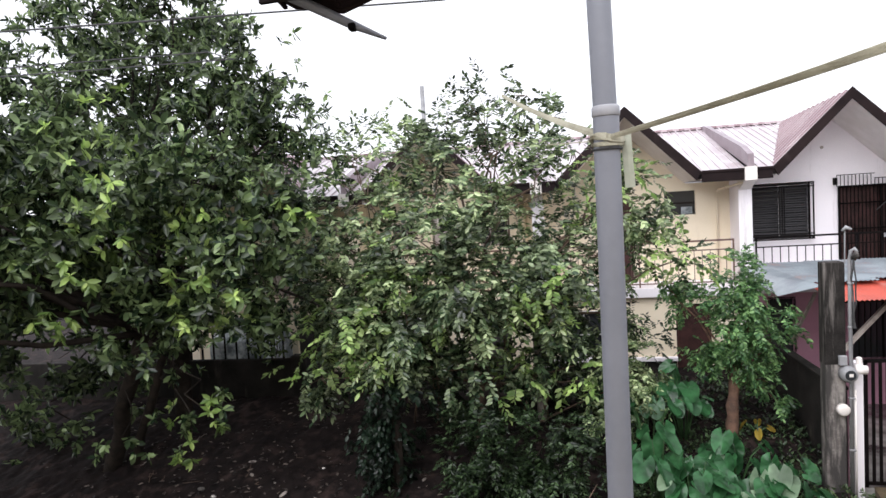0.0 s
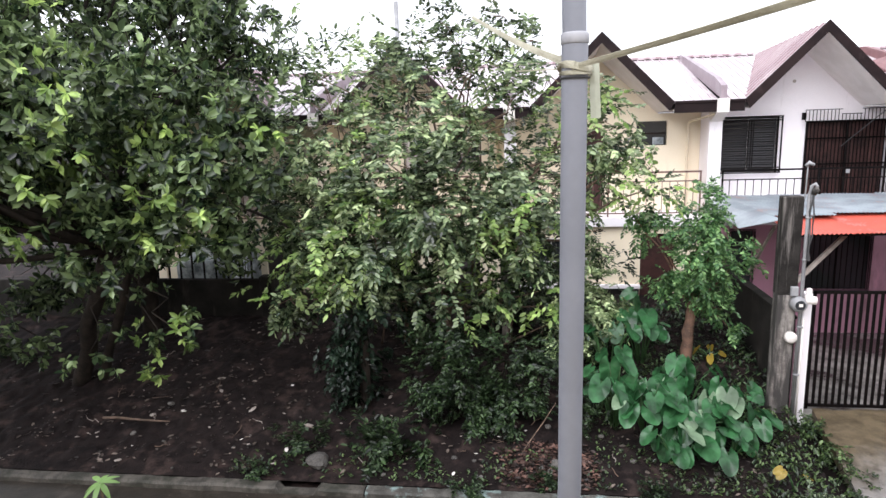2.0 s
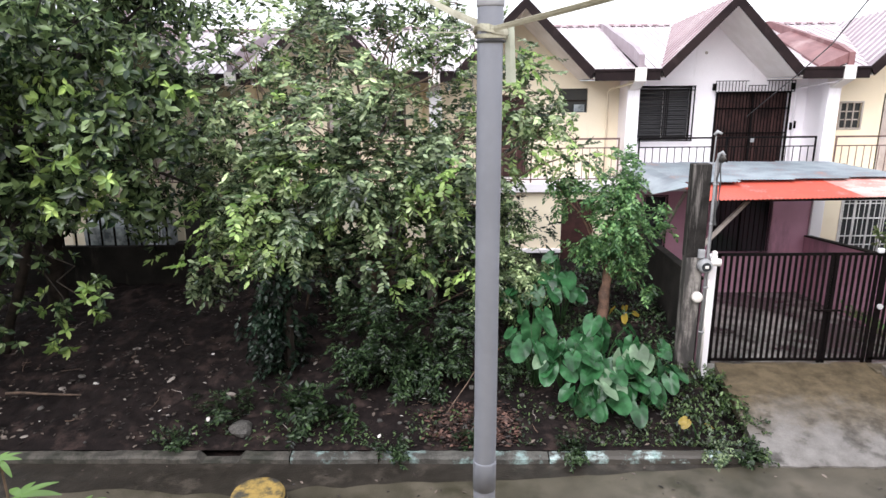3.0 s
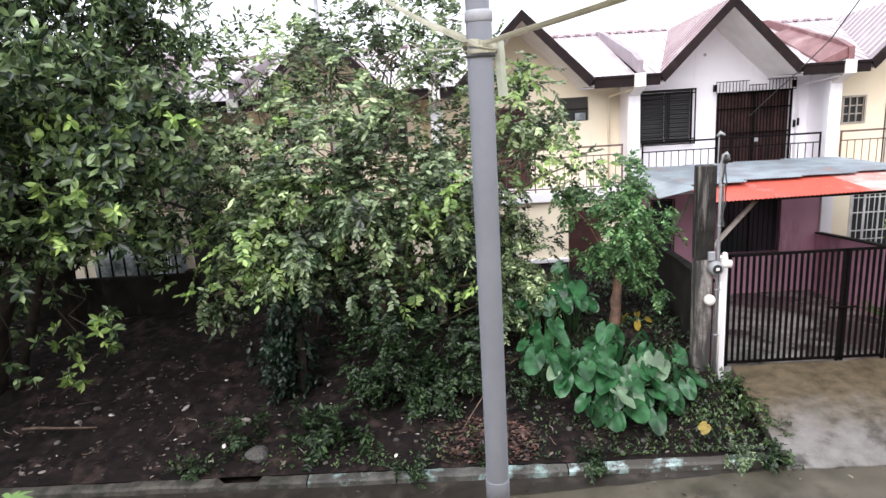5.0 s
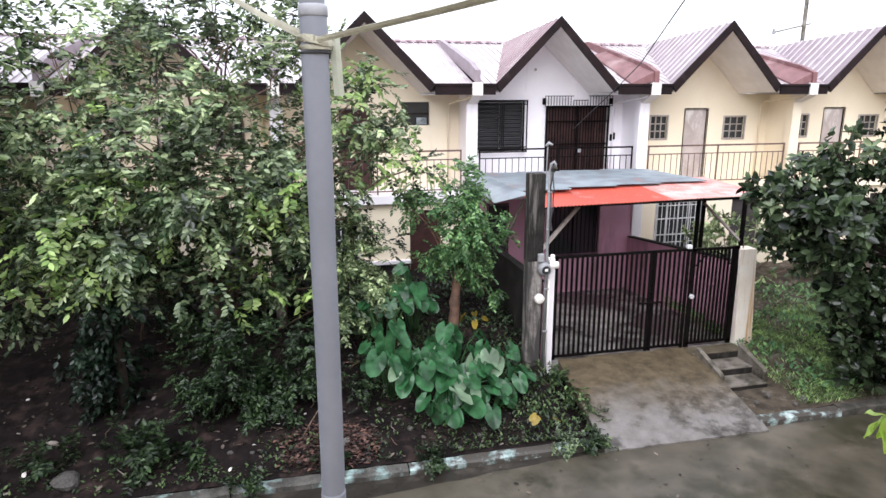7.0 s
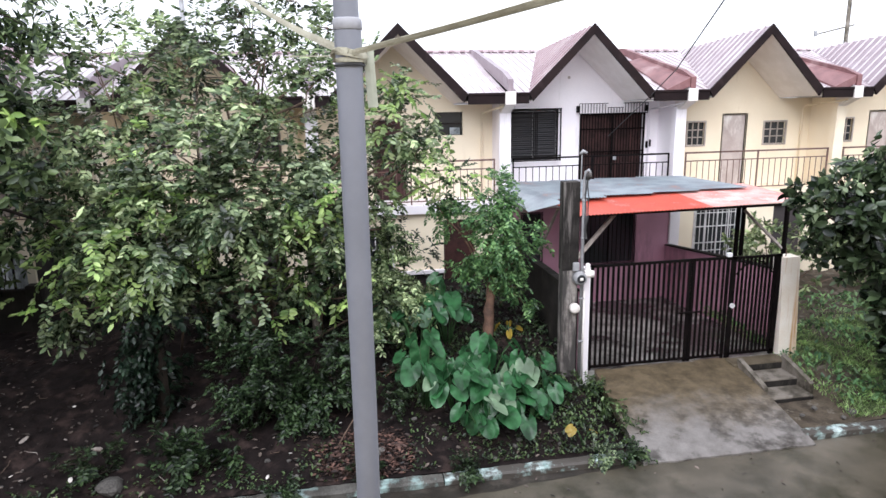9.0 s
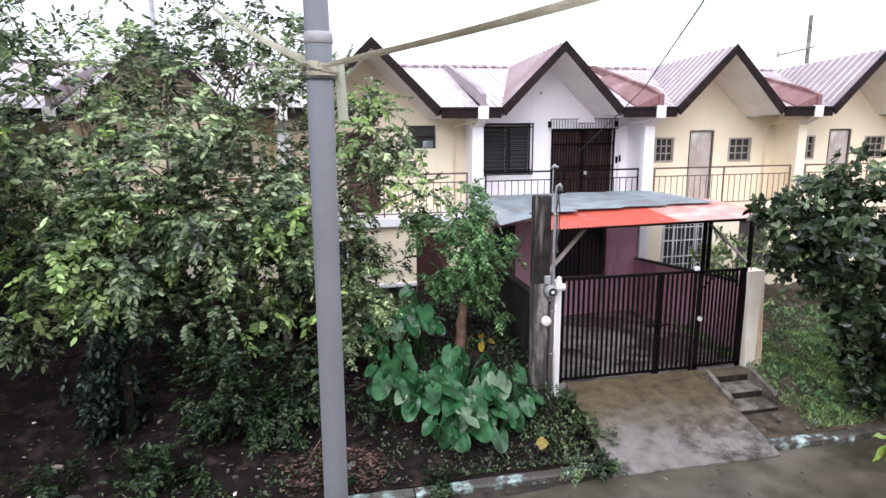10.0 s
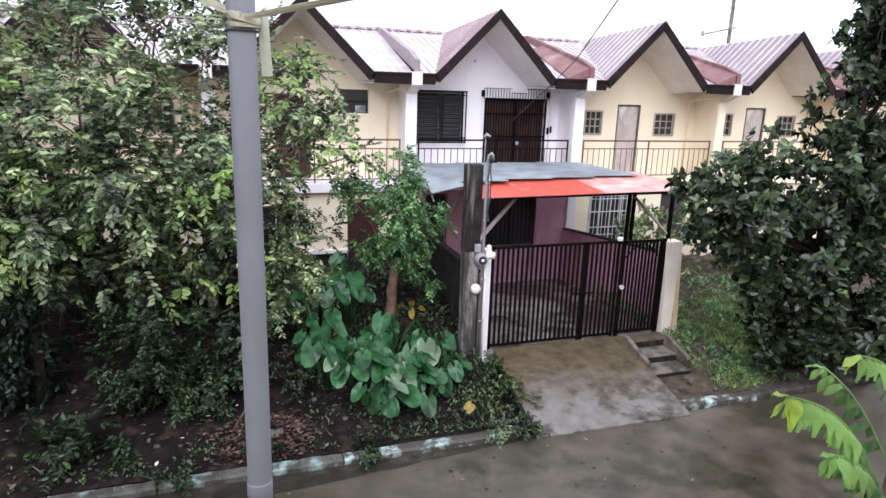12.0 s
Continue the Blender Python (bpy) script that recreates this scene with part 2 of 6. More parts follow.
L = dict(
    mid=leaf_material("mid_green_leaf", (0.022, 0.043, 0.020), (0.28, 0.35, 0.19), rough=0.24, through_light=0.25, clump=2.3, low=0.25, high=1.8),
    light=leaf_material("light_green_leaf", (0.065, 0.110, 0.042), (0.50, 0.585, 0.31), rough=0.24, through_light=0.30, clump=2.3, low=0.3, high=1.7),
    # creeper green lowered further so that it carries the canopy's shade
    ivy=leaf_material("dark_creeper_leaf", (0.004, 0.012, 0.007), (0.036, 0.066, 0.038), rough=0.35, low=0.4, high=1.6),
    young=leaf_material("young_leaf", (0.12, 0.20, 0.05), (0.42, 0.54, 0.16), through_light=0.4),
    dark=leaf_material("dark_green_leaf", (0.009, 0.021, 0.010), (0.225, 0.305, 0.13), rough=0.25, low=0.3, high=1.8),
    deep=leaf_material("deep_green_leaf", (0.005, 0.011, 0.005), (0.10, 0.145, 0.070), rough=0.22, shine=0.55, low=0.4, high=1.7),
    # leaf for growth under crowns: canopy shade is put into its dark colour
    shade=leaf_material("shaded_leaf", (0.005, 0.012, 0.005), (0.062, 0.102, 0.042), through_light=0.2, shine=0.35, low=0.35, high=1.6),
    feather=leaf_material("feathery_leaf", (0.045, 0.115, 0.045), (0.26, 0.43, 0.165), clump=2.5),
    taro=leaf_material("taro_leaf", (0.009, 0.050, 0.020), (0.095, 0.27, 0.100), rough=0.28, shine=0.5, clump=3.5, low=0.4, high=1.7),
    taro_pale=leaf_material("taro_leaf_underside", (0.24, 0.36, 0.22), (0.36, 0.48, 0.32), rough=0.5),
    yellow=leaf_material("yellow_leaf", (0.30, 0.20, 0.03), (0.48, 0.37, 0.07)),
    lime=leaf_material("lime_green_leaf", (0.14, 0.27, 0.065), (0.28, 0.43, 0.14), through_light=0.4),
    lime_tip=leaf_material("yellow_lime_leaf", (0.26, 0.40, 0.05), (0.42, 0.54, 0.10), through_light=0.4),
    lime_deep=leaf_material("deeper_green_leaf", (0.05, 0.11, 0.035), (0.16, 0.27, 0.09), through_light=0.35),
    litter=leaf_material("fallen_leaf", (0.010, 0.007, 0.006), (0.19, 0.15, 0.125), rough=0.6, through_light=0.05),
    red_litter=leaf_material("reddish_fallen_leaf", (0.012, 0.007, 0.006), (0.15, 0.080, 0.062), rough=0.6, through_light=0.05, clump=6.0, low=0.3, high=1.8),
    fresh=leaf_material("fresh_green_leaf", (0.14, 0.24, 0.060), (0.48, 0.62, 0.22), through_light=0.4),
    weed=leaf_material("straggly_weed_leaf", (0.014, 0.032, 0.012), (0.14, 0.21, 0.075), clump=2.5),
    grass=leaf_material("grass_blade", (0.11, 0.20, 0.060), (0.52, 0.70, 0.28), rough=0.5, clump=2.2),
)

# ---- mesh helpers ----
ORIGIN = {}


def thing(name, at, label, category, group="", kind=""):
    ob = new(name)
    ob.location = at
    ORIGIN[ob] = Vector(at)
    return tagged(ob, label, category, group, kind)


def finish(bm, name, mat, shift=None, smooth=False):
    if shift is not None:
        bmesh.ops.translate(bm, verts=bm.verts, vec=-shift)
    me = bpy.data.meshes.new(name)
    bm.to_mesh(me)
    bm.free()
    me.materials.append(mat)
    if smooth:
        me.polygons.foreach_set("use_smooth", [True] * len(me.polygons))
    return me


def part(name, bm, mat, parent=None, label="", smooth=False):
    """Links a bmesh in world coordinates as one mesh under a thing or a part."""
    o = ORIGIN.get(parent, Vector((0, 0, 0)))
    ob = new(name, finish(bm, name, mat, o, smooth))
    ORIGIN[ob] = o
    if parent:
        ob.parent = parent
    if label:
        ob["label"] = label
    return ob


def solo(name, bm, mat, label, category, group="", kind="", smooth=False):
    ob = part(name, bm, mat, None, "", smooth)
    return tagged(ob, label, category, group, kind)


def piece(name, me, parent, at, rot=(0, 0, 0)):
    """An object of its own on shared mesh data."""
    ob = new(name, me)
    ob.location = Vector(at) - ORIGIN.get(parent, Vector((0, 0, 0)))
    ob.rotation_euler = rot
    ob.parent = parent
    return ob


def add_box(bm, x0, x1, y0, y1, z0, z1, bevel=0.0):
    g = bmesh.ops.create_cube(bm, size=1)
    for v in g["verts"]:
        v.co = ((x0 + x1) / 2 + v.co.x * (x1 - x0), (y0 + y1) / 2 + v.co.y * (y1 - y0), (z0 + z1) / 2 + v.co.z * (z1 - z0))
    if bevel:
        edges = list({e for v in g["verts"] for e in v.link_edges})
        bmesh.ops.bevel(bm, geom=edges, offset=bevel, segments=1, affect="EDGES")
    return bm


def box(x0, x1, y0, y1, z0, z1, bevel=0.0):
    return add_box(bmesh.new(), x0, x1, y0, y1, z0, z1, bevel)


def add_prism(bm, pts, off):
    """A slab: the polygon pts and its copy moved by off."""
    a = [bm.verts.new(p) for p in pts]
    b = [bm.verts.new(Vector(p) + Vector(off)) for p in pts]
    bm.faces.new(a), bm.faces.new(b[::-1])
    for i in range(len(a)):
        j = (i + 1) % len(a)
        bm.faces.new((a[j], a[i], b[i], b[j]))
    return bm


def prism(pts, off):
    bm = add_prism(bmesh.new(), pts, off)
    bmesh.ops.recalc_face_normals(bm, faces=bm.faces)
    return bm


def add_bar(bm, p, q, w, d=None):
    """A square bar from p to q."""
    p, q = Vector(p), Vector(q)
    d = d or w
    t = (q - p).normalized()
    s = t.cross(Vector((0, 1, 0)) if abs(t.y) < 0.9 else Vector((0, 0, 1))).normalized()
    u = t.cross(s)
    ring = [[bm.verts.new(c + s * (sx * w / 2) + u * (sy * d / 2)) for sx, sy in ((-1, -1), (1, -1), (1, 1), (-1, 1))] for c in (p, q)]
    for i in range(4):
        bm.faces.new((ring[0][i], ring[0][(i + 1) % 4], ring[1][(i + 1) % 4], ring[1][i]))
    bm.faces.new(ring[0][::-1]), bm.faces.new(ring[1])
    return bm


def bar(p, q, w, d=None):
    return add_bar(bmesh.new(), p, q, w, d)


def add_tube(bm, pts, radii, sides=8):
    """A tapered tube along pts."""
    pts = [Vector(p) for p in pts]
    rings = []
    ref = Vector((0.31, 0.2, 0.93)).normalized()
    for i, p in enumerate(pts):
        t = (pts[min(i + 1, len(pts) - 1)] - pts[max(i - 1, 0)]).normalized()
        s = t.cross(ref if abs(t.dot(ref)) < 0.97 else Vector((1, 0, 0))).normalized()
        u = t.cross(s)
        rings.append([bm.verts.new(p + (s * math.cos(a) + u * math.sin(a)) * radii[i]) for a in [2 * math.pi * k / sides for k in range(sides)]])
    for a, b in zip(rings, rings[1:]):
        for k in range(sides):
            bm.faces.new((a[k], a[(k + 1) % sides], b[(k + 1) % sides], b[k]))
    bm.faces.new(rings[0][::-1]), bm.faces.new(rings[-1])
    return bm


def tube(pts, radii, sides=8):
    return add_tube(bmesh.new(), pts, radii, sides)


def wander(p, q, n, amount, rnd):
    """A crooked line from p to q."""
    p, q = Vector(p), Vector(q)
    out = []
    for i in range(n + 1):
        f = i / n
        k = math.sin(math.pi * f) * amount
        out.append(p.lerp(q, f) + Vector((rnd.uniform(-k, k), rnd.uniform(-k, k), rnd.uniform(-k, k) * 0.6)))
    return out


def wall_bm(x0, x1, z0, z1, y0, y1, holes=()):
    """A wall with openings right through it."""
    xs = sorted({x0, x1, *[h[0] for h in holes], *[h[1] for h in holes]})
    zs = sorted({z0, z1, *[h[2] for h in holes], *[h[3] for h in holes]})
    bm = bmesh.new()
    for a, b in zip(xs, xs[1:]):
        run = None
        for c, d in zip(zs, zs[1:]):
            if any(h[0] <= (a + b) / 2 <= h[1] and h[2] <= (c + d) / 2 <= h[3] for h in holes):
                if run:
                    add_box(bm, a, b, y0, y1, *run)
                run = None
            else:
                run = (run[0], d) if run else (c, d)
        if run:
            add_box(bm, a, b, y0, y1, *run)
    bmesh.ops.remove_doubles(bm, verts=bm.verts, dist=0.0005)
    return bm


# ---- foliage helpers ----
LEAF = np.array([(0, 0, 0), (0.40, 0.24, 0.0), (0.45, 0.64, 0.01), (0, 1.0, -0.12), (-0.45, 0.64, 0.01), (-0.40, 0.24, 0.0), (0, 0.27, -0.07), (0, 0.68, -0.10)])


def leaf_mesh(name, base, along, up, length, width, mat):
    """One mesh of many folded leaves: base points, directions, upper sides, sizes."""
    n = len(base)
    along = along / np.linalg.norm(along, axis=1, keepdims=True)
    side = np.cross(along, up)
    side /= np.linalg.norm(side, axis=1, keepdims=True) + 1e-9
    up = np.cross(side, along)
    v = (base[:, None] + side[:, None] * (LEAF[None, :, 0, None] * width[:, None, None]) + along[:, None] * (LEAF[None, :, 1, None] * length[:, None, None])
         + up[:, None] * (LEAF[None, :, 2, None] * length[:, None, None]))
    tri = [(0, 1, 6), (1, 2, 7), (1, 7, 6), (2, 3, 7), (0, 6, 5), (6, 4, 5), (6, 7, 4), (7, 3, 4)]
    f = (np.arange(n)[:, None, None] * 8 + np.array(tri)[None]).reshape(-1)
    me = bpy.data.meshes.new(name)
    me.vertices.add(n * 8)
    me.vertices.foreach_set("co", v.reshape(-1).astype(np.float32))
    me.loops.add(len(f))
    me.loops.foreach_set("vertex_index", f.astype(np.int32))
    me.polygons.add(len(f) // 3)
    me.polygons.foreach_set("loop_start", np.arange(0, len(f), 3, dtype=np.int32))
    me.polygons.foreach_set("loop_total", np.full(len(f) // 3, 3, dtype=np.int32))
    me.polygons.foreach_set("use_smooth", np.ones(len(f) // 3, dtype=bool))
    me.update(calc_edges=True)
    me.materials.append(mat)
    return me


def unit(a):
    return a / (np.linalg.norm(a, axis=1, keepdims=True) + 1e-9)


def sprays(rng, blobs, per, leaf, kind="feather", droop=0.5, inner=0.45, ragged=0.35, flat=1.0, bunch=9):
    """Leaves on twigs that grow in bunches through balls of foliage. Gives base, along, up, length, width."""
    B, A, U, S = [], [], [], []
    for cx, cy, cz, r in blobs:
        n = max(6, int(per * r * r))
        c = max(3, n // bunch)
        d = unit(rng.normal(size=(c, 3)))
        rad = r * (inner + (1 - inner) * rng.random(c) ** 0.6) * (1 + ragged * rng.normal(size=c) * 0.45)
        pick = rng.integers(0, c, n)
        p = np.array((cx, cy, cz)) + (d * rad[:, None])[pick] * np.array((1, 1, flat)) + rng.normal(size=(n, 3)) * np.array((1.0, 1.0, 0.75)) * (0.55 * r / c ** 0.5 + 0.04)
        d = d[pick]
        axis = unit(d + rng.normal(size=(n, 3)) * 0.55 + np.array((0, 0, -droop)))
        if kind == "feather":
            m, span = 11, leaf * 2.6
            for k in range(m):
                f = (k + 1) / m
                q = p + axis * (span * f) + np.array((0, 0, -droop * 0.25 * span)) * f * f
                side = unit(np.cross(axis, np.array((0, 0, 1.0))) + 1e-6)
                s = 1 if k % 2 else -1
                B.append(q)
                A.append(axis * (0.6 if k < m - 1 else 1.5) + side * s * (1.0 if k < m - 1 else 0.1) + rng.normal(size=(n, 3)) * 0.22 + np.array((0, 0, -0.25 * droop)))
                U.append(np.array((0, 0, 0.55)) + d * 0.75 + rng.normal(size=(n, 3)) * 0.5)
                S.append(leaf * (0.75 + 0.5 * rng.random(n)))
        else:
            m = 8
            turn = rng.random(n) * 6.28
            e1 = unit(np.cross(axis, rng.normal(size=(n, 3))))
            e2 = np.cross(axis, e1)
            for k in range(m):
                a = turn + k * 2.4
                out = e1 * np.cos(a)[:, None] + e2 * np.sin(a)[:, None]
                B.append(p + axis * (0.05 * k * leaf))
                A.append(out + axis * (0.15 + 0.09 * k) + np.array((0, 0, -0.35 * droop)) + rng.normal(size=(n, 3)) * 0.32)
                U.append(axis + np.array((0, 0, 0.8)) + rng.normal(size=(n, 3)) * 0.25)
                S.append(leaf * (0.5 + 0.75 * rng.random(n)))
    return np.concatenate(B), np.concatenate(A), np.concatenate(U), np.concatenate(S)


def foliage(name, rng, blobs, per, leaf, mat, parent, ratio=0.42, label="", **more):
    b, a, u, s = sprays(rng, blobs, per, leaf, **more)
    b = b - np.array(ORIGIN.get(parent, Vector((0, 0, 0))))
    ob = new(name, leaf_mesh(name, b, a, u, s, s * ratio, mat))
    if parent:
        ob.parent = parent
    if label:
        ob["label"] = label
    return ob


def limbs(rnd, parent, mat, start, ends, r0, r1, name="limb", crook=0.25):
    for e in ends:
        n = 6
        part(name, tube(wander(start, e, n, crook, rnd), [r0 + (r1 - r0) * i / n for i in range(n + 1)], 7), mat, parent, smooth=True)


def twigs(rng, parent, mat, blobs, count, radius=0.008):
    """Fine crooked twigs from inside each ball of foliage outward."""
    bm = bmesh.new()
    for cx, cy, cz, r in blobs:
        for _ in range(max(2, int(count * r))):
            d = rng.normal(size=3)
            d /= np.linalg.norm(d)
            p0 = Vector((cx, cy, cz)) + Vector(d) * r * 0.1
            p2 = Vector((cx, cy, cz)) + Vector(d) * r * rng.uniform(0.8, 1.15)
            p1 = p0.lerp(p2, 0.5) + Vector(rng.normal(size=3)) * 0.1 * r
            add_tube(bm, [p0, p1, p2], [radius * 1.6, radius, radius * 0.5], 4)
    part("brushwood", bm, mat, parent)["kind"] = "stuff"


# ---- ground, road and kerb ----
def bank_height(x, y):
    """Height of the soil bank behind the kerb."""
    f = max(0.0, y - 8.62)
    rise = 0.10 + 0.19 * f if x < 4.3 else 0.10 + 0.15 * f
    rise = min(rise, 1.05 if x < 4.3 else 0.5)
    bump = noise.noise((x * 0.6, y * 0.6, 0.3)) * 0.10 + noise.noise((x * 2.3, y * 2.3, 1.7)) * 0.045 + noise.noise((x * 6, y * 6, 4.0)) * 0.05 + noise.noise((x * 13, y * 13, 9.0)) * 0.022
    return rise + bump * min(1.0, f * 1.6)


def bank(name, x0, x1, y0, y1, step, label, level=None, mat="soil"):
    nx, ny = int((x1 - x0) / step), int((y1 - y0) / step)
    v = [(x0 + (x1 - x0) * i / nx, y0 + (y1 - y0) * j / ny) for j in range(ny + 1) for i in range(nx + 1)]
    f = [(j * (nx + 1) + i, j * (nx + 1) + i + 1, (j + 1) * (nx + 1) + i + 1, (j + 1) * (nx + 1) + i) for j in range(ny) for i in range(nx)]
    me = bpy.data.meshes.new(name)
    me.from_pydata([(x, y, bank_height(x, y) if level is None else level(x, y)) for x, y in v], [], f)
    me.polygons.foreach_set("use_smooth", [True] * len(f))
    me.materials.append(M[mat])
    return tagged(new(name, me), label, "ground", kind="structure")


bm = bmesh.new()
vs = [bm.verts.new(p) for p in ((-600, -600, -0.06), (600, -600, -0.06), (600, 900, -0.06), (-600, 900, -0.06))]
bm.faces.new(vs)
solo("ground", bm, M["soil"], "damp dark earth reaching far around the houses", "ground", kind="structure")
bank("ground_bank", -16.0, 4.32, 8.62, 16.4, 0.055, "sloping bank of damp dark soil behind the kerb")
bank("ground_verge", 9.3, 26.0, 8.70, 16.4, 0.15, "grassy earth verge beside the concrete steps", None, "dirt")

bank("ground_apron", 8.66, 9.34, 8.70, 10.86, 0.08, "bare earth beside the concrete steps", lambda x, y: 0.08 + (bank_height(x, y) - 0.08) * min(1, max(0, (x - 8.7) / 0.6)), "dirt")
bank("ground_apron", 7.50, 8.70, 8.66, 9.70, 0.08, "bare earth between kerb and steps", lambda x, y: 0.08 + 0.02 * noise.noise((x * 4, y * 4, 1)), "dirt")

road = solo("road", box(-60, 60, 2.2, 8.45, -0.2, 0.0), M["road"], "wet worn concrete road with dark mossy patches", "road", kind="structure")
# dark strip on the road: wet gutter, with tree shade put into its colour
bm = bmesh.new()
edge = []
for i in range(121):
    x = -18 + 22.5 * i / 120
    depth = 0.75 * min(1.0, (4.6 - x) / 9) ** 0.8 * (1 + 0.30 * noise.noise((x * 0.5, 3, 0)) + 0.16 * noise.noise((x * 2.1, 7, 0)))
    edge.append([bm.verts.new((x, 8.40 - depth * f + (0.03 * noise.noise((x * 6, f * 9, 2)) if f == 1 else 0), 0.006 - 0.004 * f)) for f in (0, 0.5, 1)])
for p, q in zip(edge, edge[1:]):
    for k in range(2):
        bm.faces.new((p[k], p[k + 1], q[k + 1], q[k]))
bmesh.ops.recalc_face_normals(bm, faces=bm.faces)
solo("gutter_silt", bm, M["silt"], "dark wet strip along the kerb with tree shade in its colour", "silt", kind="structure")
kerb = thing("kerb", (0, 8.5, 0), "worn concrete kerb with flaked pale aqua paint", "kerb", kind="structure")
rnd = random.Random(5)


def kerb_run(x0, x1, y0, gap=None):
    """A broken, worn kerb: its section swept along x, with an uneven top and a washed-out hole."""
    n = int((x1 - x0) / 0.09)
    bm = bmesh.new()
    last = None
    for i in range(n + 1):
        x = x0 + (x1 - x0) * i / n
        w = noise.noise((x * 1.7, 0.5, 0)) * 0.022 + noise.noise((x * 6, 2.5, 0)) * 0.014
        top = 0.105 + noise.noise((x * 0.9, 4, 0)) * 0.03 + noise.noise((x * 5, 8, 0)) * 0.016
        if gap and gap[0] < x < gap[1]:
            top = 0.012
        ring = [bm.verts.new(p) for p in ((x, y0 - 0.03 + w, -0.1), (x, y0 - 0.02 + w, top * 0.75), (x, y0 + 0.02 + w, top), (x, y0 + 0.15, top + 0.012), (x, y0 + 0.20 + w, top - 0.02), (x, y0 + 0.22, -0.1))]
        if last:
            for k in range(5):
                bm.faces.new((last[k], ring[k], ring[k + 1], last[k + 1]))
        last = ring
    return bm


part("kerb_stone", kerb_run(-20, -2.62, 8.42, (-4.0, -3.38)), M["kerb"], kerb)
part("kerb_stone", kerb_run(-2.60, -1.25, 8.42), M["kerb_faded"], kerb, "kerb length with traces of aqua paint")
part("kerb_stone", kerb_run(-1.23, 1.35, 8.42), M["kerb_faded"], kerb)
part("kerb_stone", kerb_run(1.37, 4.30, 8.43), M["kerb_paint"], kerb, "kerb length with flaked aqua paint")
part("kerb_stone", kerb_run(7.58, 9.25, 8.50), M["kerb_paint"], kerb, "kerb length with flaked aqua paint")
part("kerb_stone", kerb_run(9.27, 25, 8.54), M["kerb"], kerb)

# ---- row houses ----
YF, YW, YG, YE = 16.33, 17.44, 16.36, 15.84     # columns, upper wall, ground-floor wall, eave
ZS, ZE, ZP, ZR, YR = 3.10, 5.90, 7.57, 7.30, 20.5   # balcony floor, eave top, gable peak, ridge, its place
UP, UL, UR = 2.19, 0.48, 3.90                    # gable peak and feet across a unit
COL0, PITCH = 4.47, 5.0

BALUSTER = finish(box(-0.008, 0.008, -0.008, 0.008, 0, 0.78), "baluster", M["rail"])
BALUSTER_DARK = finish(box(-0.009, 0.009, -0.009, 0.009, 0, 0.78), "baluster", M["black"])


def window(parent, x0, x1, z0, z1, y, frame_mat, pane_mat, cols=2, rows=2, name="window", sub="mullion", sill=True, wide=0.05):
    w = part(name, box(x0 - wide, x1 + wide, y - 0.03, y + 0.02, z1, z1 + wide, 0.006), frame_mat, parent)
    part("frame", box(x0 - wide, x1 + wide, y - 0.03, y + 0.02, z0 - wide, z0, 0.006), frame_mat, w)
    for a in (x0 - wide, x1):
        part("frame", box(a, a + wide, y - 0.03, y + 0.02, z0, z1, 0.006), frame_mat, w)
    for i in range(1, cols):
        a = x0 + (x1 - x0) * i / cols
        part(sub, box(a - 0.015, a + 0.015, y + 0.02, y + 0.05, z0, z1), frame_mat, w)
    for j in range(1, rows):
        c = z0 + (z1 - z0) * j / rows
        part(sub, box(x0, x1, y + 0.022, y + 0.048, c - 0.015, c + 0.015), frame_mat, w)
    for i in range(cols):
        for j in range(rows):
            a, b = x0 + (x1 - x0) * i / cols, x0 + (x1 - x0) * (i + 1) / cols
            c, d = z0 + (z1 - z0) * j / rows, z0 + (z1 - z0) * (j + 1) / rows
            part("pane", prism([(a, y + 0.06, c), (b, y + 0.06, c), (b, y + 0.06 + 0.006 * ((i + j) % 2), d), (a, y + 0.06, d)], (0, 0.006, 0)), pane_mat, w)
    return w


def railing(house, cx, a, b, metal, shared):
    r = part("railing", bar((cx + a, YF, 4.22), (cx + b, YF, 4.22), 0.045, 0.035), metal, house, "thin steel balcony railing")
    part("rail", bar((cx + a, YF, 3.99), (cx + b, YF, 3.99), 0.028), metal, r)
    part("rail", bar((cx + a, YF, 3.19), (cx + b, YF, 3.19), 0.028), metal, r)
    for u in (a + 0.02, (a + b) / 2, b - 0.02):
        part("post", bar((cx + u, YF, 3.08), (cx + u, YF, 4.20), 0.035), metal, r)
    n = int((b - a) / 0.185)
    for i in range(1, n):
        piece("baluster", shared, r, (cx + a + (b - a) * i / n, YF, 3.20))


